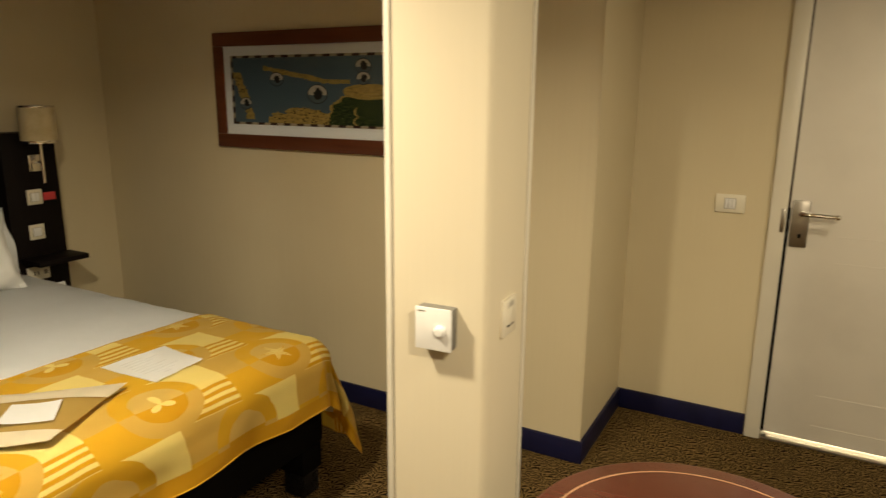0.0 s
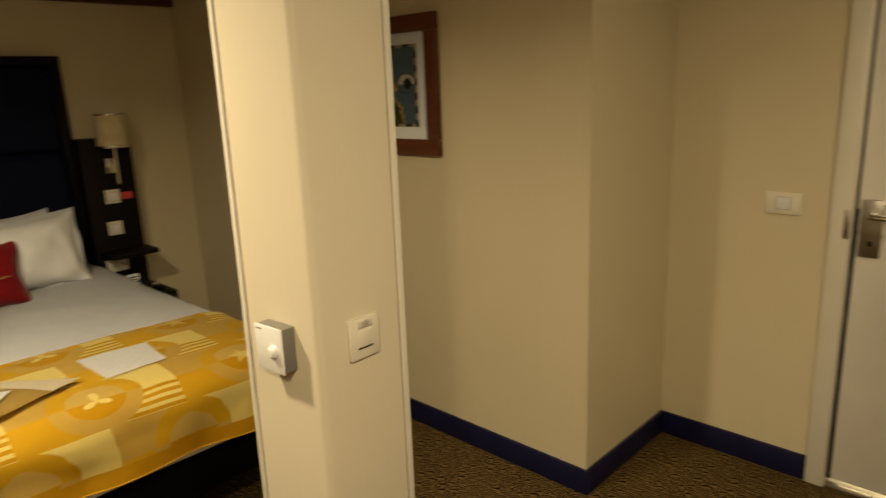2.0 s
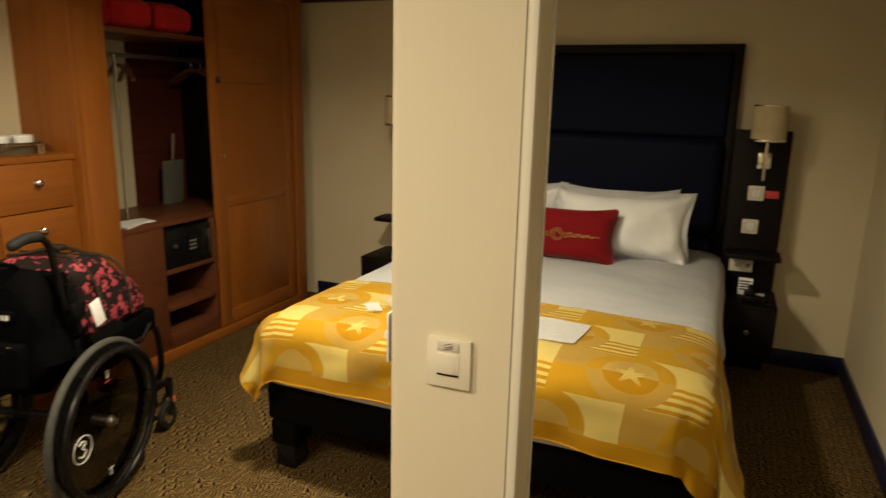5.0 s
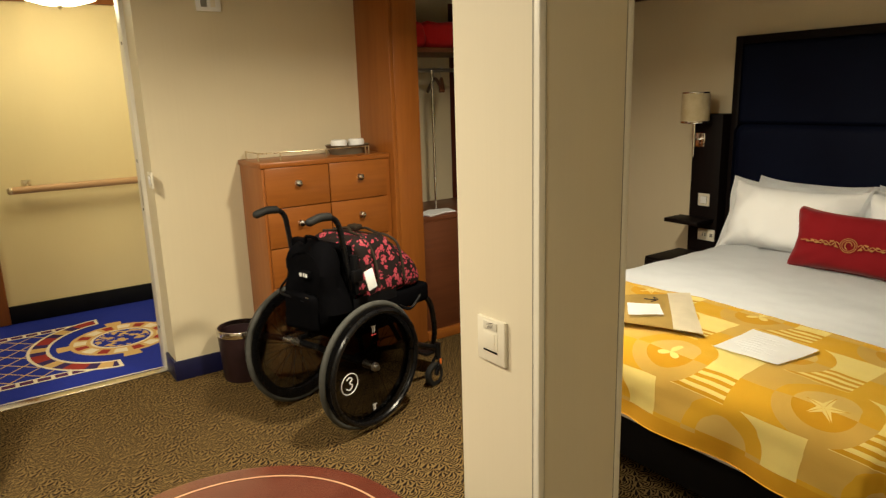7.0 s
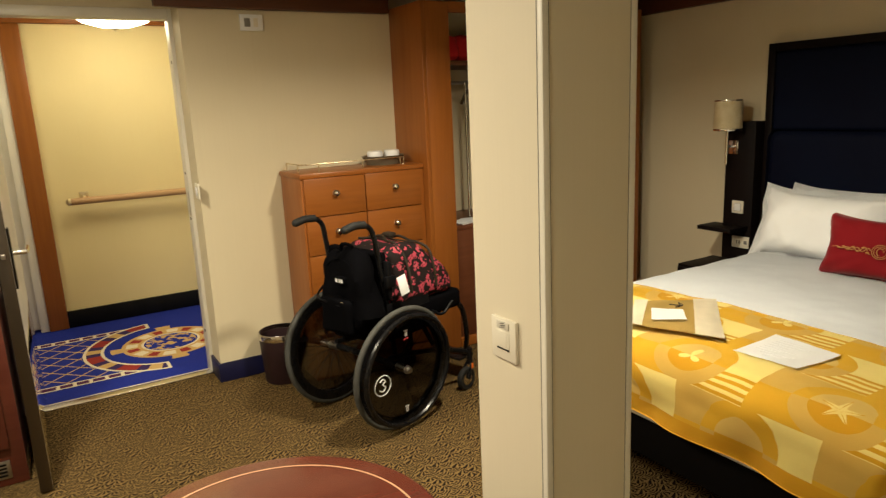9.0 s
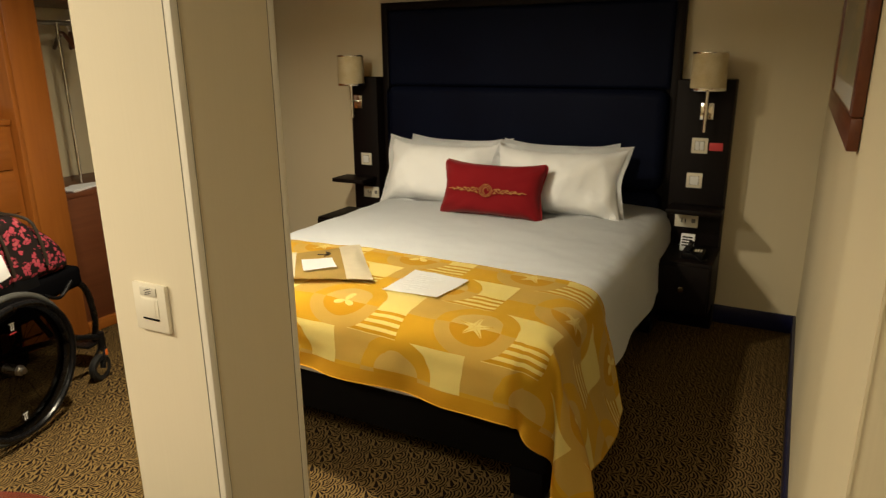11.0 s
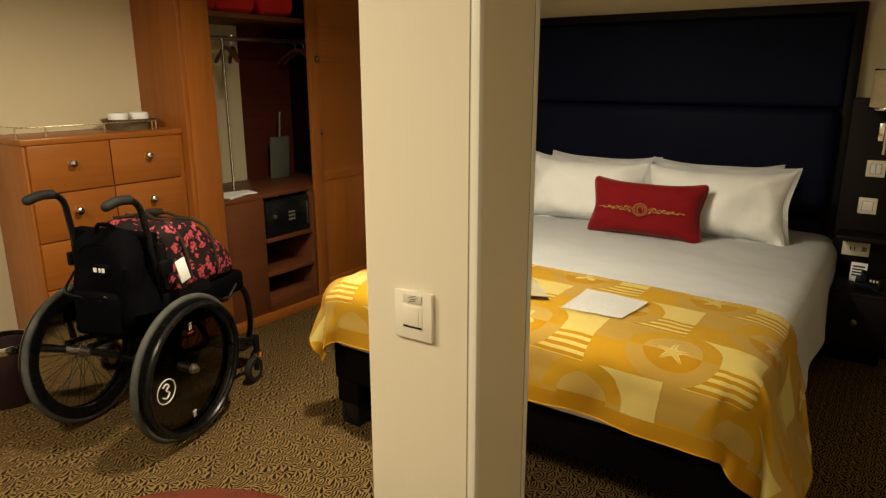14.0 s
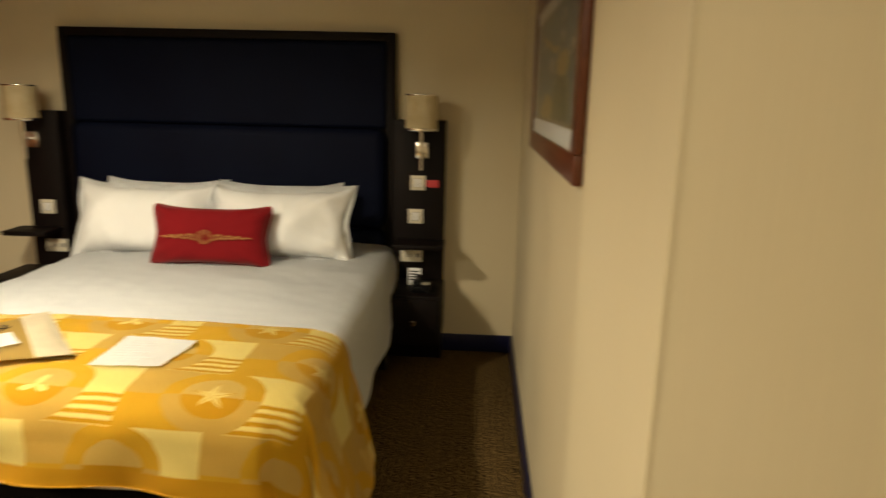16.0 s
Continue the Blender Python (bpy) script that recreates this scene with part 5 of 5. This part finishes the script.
wheelchair()


def lump(bm, sx, sy, sz, bevel, cuts, wob, seed):
    box(bm, -sx / 2, sx / 2, -sy / 2, sy / 2, 0, sz, bevel, 4)
    bmesh.ops.subdivide_edges(bm, edges=[e for e in bm.edges if e.calc_length() > 0.06], cuts=cuts, use_grid_fill=True)
    for v in bm.verts:
        v.co += Vector((v.co.x, v.co.y, v.co.z - sz / 2)).normalized() * wob * noise.noise(v.co * 9 + Vector((seed, seed, 0)))
    return bm


def backpack():
    th = thing("backpack", "black nylon backpack hung on the wheelchair", "backpack", m=WC @ pose(-0.105, -0.070, 0.455))
    bm = lump(bmesh.new(), 0.17, 0.315, 0.395, 0.072, 4, 0.060, 3)
    for v in bm.verts:
        top = max(0, (v.co.z - 0.21) / 0.18)
        v.co.x *= 1.0 - 0.35 * top
        v.co.y *= 1.0 - 0.16 * top
    part("body", bm, M_BLACKCLOTH, th)
    bm = lump(bmesh.new(), 0.05, 0.20, 0.17, 0.022, 3, 0.025, 8)
    part("pocket", bm, M_BLACKCLOTH, th, m=pose(-0.088, 0, 0.03))
    part("zip", tube(bmesh.new(), bend([(-0.066, -0.10, 0.23), (-0.060, -0.08, 0.34), (-0.052, 0, 0.37), (-0.060, 0.08, 0.34), (-0.066, 0.10, 0.23)]), 0.0030, 6), M_BLACKCLOTH, th)
    part("top_loop", tube(bmesh.new(), bend([(0.0, -0.05, 0.395), (-0.01, -0.03, 0.43), (-0.01, 0.03, 0.43), (0.0, 0.05, 0.395)]), 0.008, 8), M_BLACKCLOTH, th)
    bm = cube(-0.096, -0.070, -0.070, -0.010, 0.27, 0.30, 0.002)
    part("logo_patch", bm, M_BLACKCLOTH, th)
    bm = bmesh.new()
    for i, w in enumerate((0.012, 0.008, 0.014)):
        box(bm, -0.0980, -0.0955, -0.063 + i * 0.018, -0.063 + i * 0.018 + w, 0.277, 0.293)
    part("patch_print", bm, M_WPLASTIC, th, "small white print")


def duffel():
    th = thing("duffel_bag", "black duffel bag with pink flowers on the wheelchair seat", "bag", m=WC @ pose(0.245, -0.01, 0.562))
    bm = lump(bmesh.new(), 0.42, 0.42, 0.285, 0.055, 5, 0.020, 5)
    for v in bm.verts:
        k = max(0.0, v.co.z / 0.285)
        fall = min(1.0, max(0.0, (v.co.x + 0.02) / 0.23))
        v.co.z -= (0.085 * fall + 0.015 * noise.noise(v.co * 6)) * k
        v.co.x = v.co.x * (1 - 0.10 * k) - 0.055 * k * k * fall - 0.01 * k
        v.co.y *= 1 - 0.22 * k * k
    part("body", bm, M_FLORAL, th)
    def lid(x, y, up=0.006):
        fall = min(1.0, max(0.0, (x + 0.02) / 0.23))
        return Vector((x - 0.01, y, 0.288 - 0.085 * fall + up - 0.9 * max(0.0, abs(y) - 0.12) ** 1.5))
    for s in (-1, 1):
        x = s * 0.085 - 0.03
        pts = [Vector((x, -0.222, 0.06)), Vector((x, -0.208, 0.16)), Vector((x, -0.180, 0.235)), lid(x, -0.13), lid(x * 0.9, -0.06, 0.012), lid(x * 0.7, 0.0, 0.026), lid(x * 0.9, 0.07, 0.012), lid(x, 0.13)]
        part("strap", tube(bmesh.new(), bend(pts), 0.0065, 8), M_STRAP, th, "olive brown leather strap")
    part("zip", tube(bmesh.new(), bend([lid(-0.03, -0.15), lid(-0.032, 0.0, 0.002), lid(-0.03, 0.15)]), 0.004, 6), M_STRAP, th)
    part("strap_wrap", cube(-0.065, -0.015, -0.03, 0.03, 0.300, 0.322, 0.008), M_STRAP, th)
    tag = part("luggage_tag", cube(-0.026, 0.026, -0.002, 0.002, -0.09, 0.0, 0.001), M_PAPER, th, "white paper luggage tag", m=pose(-0.215, -0.256, 0.172, -6, -11, 0))
    part("tag_string", tube(bmesh.new(), bend([(0, 0, -0.008), (0.005, 0.02, 0.03), (0.01, 0.05, 0.06)]), 0.0015, 5), M_DARKPL, tag)


backpack()
duffel()


def waste_bin():
    th = thing("waste_bin", "dark brown leatherette waste bin with a steel rim", "bin", m=pose(-0.835, -1.075, 0))
    bm = lathe(bmesh.new(), [(0, 0.0), (0.106, 0.0), (0.108, 0.004), (0.124, 0.262), (0.118, 0.262), (0.103, 0.010), (0, 0.010)], 44)
    part("body", bm, M_LEATHERBIN, th)
    bm = lathe(bmesh.new(), [(0.1235, 0.252), (0.126, 0.254), (0.1275, 0.286), (0.125, 0.290), (0.120, 0.288), (0.119, 0.252)], 44)
    part("rim", bm, M_CHROME, th, "polished steel rim")


waste_bin()


def coffee_table():
    th = thing("coffee_table", "round reddish wood table with a pale inlaid ring", "table", m=pose(-0.085, 1.268, 0))
    z, r = 0.62, 0.375
    bm = lathe(bmesh.new(), [(0, z - 0.03), (r - 0.012, z - 0.03), (r - 0.002, z - 0.022), (r, z - 0.012), (r - 0.004, z - 0.003), (r - 0.012, z), (0, z)], 96)
    part("top", bm, M_MAHOG, th)
    bm = lathe(bmesh.new(), [(r - 0.056, z + 0.0004), (r - 0.0535, z + 0.0006), (r - 0.051, z + 0.0004)], 96)
    part("inlay_ring", bm, M_INLAY, th, "thin pale inlaid ring")
    bm = lathe(bmesh.new(), [(0.0, 0.04), (0.05, 0.04), (0.042, 0.10), (0.032, 0.30), (0.040, 0.52), (0.075, 0.575), (0.11, z - 0.03), (0, z - 0.03)], 36)
    part("pedestal", bm, M_MAHOG, th)
    bm = lathe(bmesh.new(), [(0, 0), (0.21, 0), (0.212, 0.012), (0.19, 0.028), (0.06, 0.045), (0, 0.045)], 56)
    part("base", bm, M_MAHOG, th)


coffee_table()


# ---- entry door, cabinet behind it, corridor ----
def entry_door():
    th = thing("door_2", "cream cabin door with steel kick plate, standing open", "door")
    th["kind"] = "structure"
    x0, x1, y0, y1 = 0.345, 0.388, -1.425, -0.492
    leaf = part("leaf", cube(x0, x1, y0, y1, 0.012, 1.985, 0.002), M_WHITE, th)
    part("edge_strip", cube(x0 - 0.001, x1 + 0.001, y1, y1 + 0.003, 0.012, 1.985, 0.0008), M_BRONZE, leaf, "dark bronze edge strip")
    part("kick_plate", cube(x0 - 0.003, x0, y0 + 0.02, y1 - 0.004, 0.02, 0.62, 0.001), M_MIRROR, leaf, "polished steel kick plate")
    for s, xx in ((-1, x0), (1, x1)):
        pl = part("handle_plate", cube(xx + min(0, s * 0.008), xx + max(0, s * 0.008), y1 - 0.09, y1 - 0.035, 0.86, 1.10, 0.002), M_BLACKMETAL, leaf, "dark lock plate")
        bm = rod(bmesh.new(), (xx, y1 - 0.062, 1.00), (xx + s * 0.055, y1 - 0.062, 1.00), 0.010)
        tube(bm, bend([(xx + s * 0.052, y1 - 0.062, 1.00), (xx + s * 0.056, y1 - 0.09, 1.0), (xx + s * 0.056, y1 - 0.18, 1.0)]), 0.009)
        part("lever", bm, M_CHROME, pl, "chrome lever")
    part("latch", cube(x0 + 0.014, x1 - 0.014, y1 + 0.003, y1 + 0.014, 0.99, 1.01, 0.002), M_STEEL, leaf)
    bm = cube(DX0 - 0.035, DX0, YJ - 0.09, YJ + 0.012, 0, DTOP + 0.05, 0.003)
    box(bm, DX1, DX1 + 0.06, YJ - 0.09, YJ + 0.012, 0, DTOP + 0.05, 0.003)
    box(bm, DX0, DX1, YJ - 0.09, YJ + 0.012, DTOP, DTOP + 0.05, 0.003)
    fr = part("door_frame", bm, M_FRAME, th, "cream painted steel door frame")
    for z in (0.25, 0.92, 1.18, 1.78):
        part("rivet", lathe(bmesh.new(), [(0, 0.0022), (0.008, 0.0018), (0.009, 0)], 14, "x", (DX0, YJ - 0.03, z)), M_DARKPL, fr)
    part("strike", cube(DX0 - 0.001, DX0 + 0.002, YJ - 0.025, YJ - 0.003, 0.94, 1.08, 0.0005), M_STEEL, fr)
    part("threshold", cube(DX0, DX1, YJ - 0.02, YJ + 0.045, 0.0, 0.012, 0.004), M_ALU, th, "bright metal threshold strip")


entry_door()


def minibar():
    th = thing("cabinet", "reddish wood cabinet with a vent grille behind the door", "cabinet")
    x0, x1, y0, y1 = 0.425, 1.35, YJ + 0.01, -0.66
    part("body", cube(x0, x1, y0, y1, 0.0, 0.79, 0.006), M_MAHOG, th)
    part("top", cube(x0 - 0.012, x1, y0, y1 + 0.025, 0.79, 0.83, 0.010, 3), M_MAHOG, th)
    door = part("cabinet_door", cube(x0 + 0.05, x0 + 0.47, y1, y1 + 0.018, 0.17, 0.77, 0.005), M_MAHOG, th)
    part("knob", lathe(bmesh.new(), [(0, 0.03), (0.012, 0.028), (0.014, 0.02), (0.007, 0.01), (0.009, 0)], 18, "y", (x0 + 0.42, y1 + 0.018, 0.5)), M_BRASS, door)
    v = part("vent", cube(x0 + 0.06, x0 + 0.40, y1 - 0.002, y1 + 0.005, 0.035, 0.115, 0.002), M_STEEL, th, "metal vent grille")
    for i in range(4):
        for j in range(4):
            part("slot", cube(x0 + 0.075 + j * 0.08, x0 + 0.143 + j * 0.08, y1 + 0.004, y1 + 0.0065, 0.046 + i * 0.016, 0.055 + i * 0.016), M_DARKPL, v)


minibar()


def corridor():
    structure("floor_corridor", cube(-3.2, 3.0, YC - 0.1, YJ - 0.02, -0.10, -0.002), M_BLUE, "royal blue corridor carpet with a gold ship's wheel", "floor")
    bm = cube(-3.2, 0.30, YC - 0.1, YC, 0, TOP)
    box(bm, 1.20, 3.0, YC - 0.1, YC, 0, TOP)
    box(bm, 0.30, 1.20, YC - 0.1, YC, 2.04, TOP)
    structure("wall_corridor", bm, M_CORR, "warm yellow corridor wall")
    structure("ceiling_corridor", cube(-3.2, 3.0, YC - 0.1, YJ - 0.10, 2.24, TOP), M_WHITE, "cream corridor ceiling", "ceiling")
    bm = cube(-3.25, -3.2, YC - 0.1, YJ - 0.09, 0, TOP)
    box(bm, 3.0, 3.05, YC - 0.1, YJ - 0.09, 0, TOP)
    structure("wall_corridor_end", bm, M_CORR, "far ends of the corridor")
    bm = cube(-3.2, 0.175, YC, YC + 0.02, 0, 0.125, 0.003)
    tagged(part("baseboard_corridor", bm, M_BLACKBASE), "black corridor baseboard", "baseboard", "", "structure")
    bm = cube(0.175, 0.30, YC, YC + 0.03, 0, 2.15, 0.005)
    tagged(part("trim_post", bm, M_CHERRY), "cherry wood door post in the corridor", "trim", "", "structure")
    bm = cube(-3.2, 3.0, YC, YC + 0.05, 2.15, 2.24, 0.006)
    tagged(part("trim_corridor", bm, M_CHERRYX), "cherry wood moulding under the corridor ceiling", "moulding", "", "structure")
    d = thing("door_3", "white cabin door across the corridor, closed", "door")
    d["kind"] = "structure"
    part("leaf", cube(0.355, 1.145, YC - 0.075, YC - 0.035, 0.015, 1.99, 0.002), M_WHITE, d)
    bm = cube(0.30, 0.355, YC - 0.09, YC + 0.012, 0, 2.04, 0.003)
    box(bm, 1.145, 1.20, YC - 0.09, YC + 0.012, 0, 2.04, 0.003)
    box(bm, 0.355, 1.145, YC - 0.09, YC + 0.012, 1.99, 2.04, 0.003)
    part("door_frame", bm, M_WHITE, d)
    bm = cube(0.30, 1.20, YC - 0.2, YC - 0.1, 0, 2.1)
    structure("wall_corridor_behind", bm, M_CORR, "wall behind the corridor door")
    rail = thing("handrail", "round wooden corridor handrail on brass brackets", "handrail")
    bm = rod(bmesh.new(), (-3.15, YC + 0.075, 0.93), (0.035, YC + 0.075, 0.93), 0.025, None, 18)
    part("bar", bm, wood("pale_rail_wood", (0.52, 0.33, 0.17), (0.44, 0.26, 0.12), 0.35, "x"), rail)
    part("end_cap", lathe(bmesh.new(), [(0, 0.034), (0.015, 0.031), (0.027, 0.018), (0.027, 0.0)], 20, "x", (0.035, YC + 0.075, 0.93)), M_BRASS, rail)
    for x in (-0.055, -1.3, -2.5):
        b = part("bracket", cube(x - 0.03, x + 0.03, YC, YC + 0.006, 0.92, 0.99, 0.003), M_BRASS, rail)
        part("bracket_arm", tube(bmesh.new(), bend([(x, YC + 0.004, 0.955), (x, YC + 0.05, 0.945), (x, YC + 0.075, 0.918)]), 0.009), M_BRASS, b)
    lamp = thing("ceiling_lamp", "glowing frosted glass bowl lamp in the corridor", "lamp", m=pose(-0.345, -2.34, 2.205))
    bm = lathe(bmesh.new(), [(0.262, -0.045), (0.245, -0.075), (0.19, -0.115), (0.10, -0.142), (0.02, -0.150), (0, -0.150)], 48)
    part("bowl", bm, M_LAMPGLASS, lamp, "lit frosted glass bowl")
    part("rim", lathe(bmesh.new(), [(0.262, -0.048), (0.270, -0.042), (0.270, 0.0), (0.20, 0.0), (0.255, -0.04)], 48), M_BRASS, lamp)
    part("finial", lathe(bmesh.new(), [(0, -0.172), (0.010, -0.165), (0.012, -0.158), (0.020, -0.150), (0, -0.148)], 18), M_BRASS, lamp)


corridor()
first = bpy.data.objects["ceiling_lamp"]
# two unseen bowls, added to light the corridor wall more evenly
for x in (-1.50, 0.95):
    copy_thing(first, pose(x, -2.27, 2.205))


# ---- recessed downlights ----
for lx, ly, watts, wide in LIGHTS:
    dl = thing("downlight", "round recessed ceiling downlight, lit", "lamp", "ceiling downlights", pose(lx, ly, CEIL))
    part("trim_ring", lathe(bmesh.new(), [(0.072, -0.001), (0.092, -0.001), (0.094, -0.004), (0.088, -0.010), (0.074, -0.008), (0.072, -0.001)], 36), M_FRAME, dl)
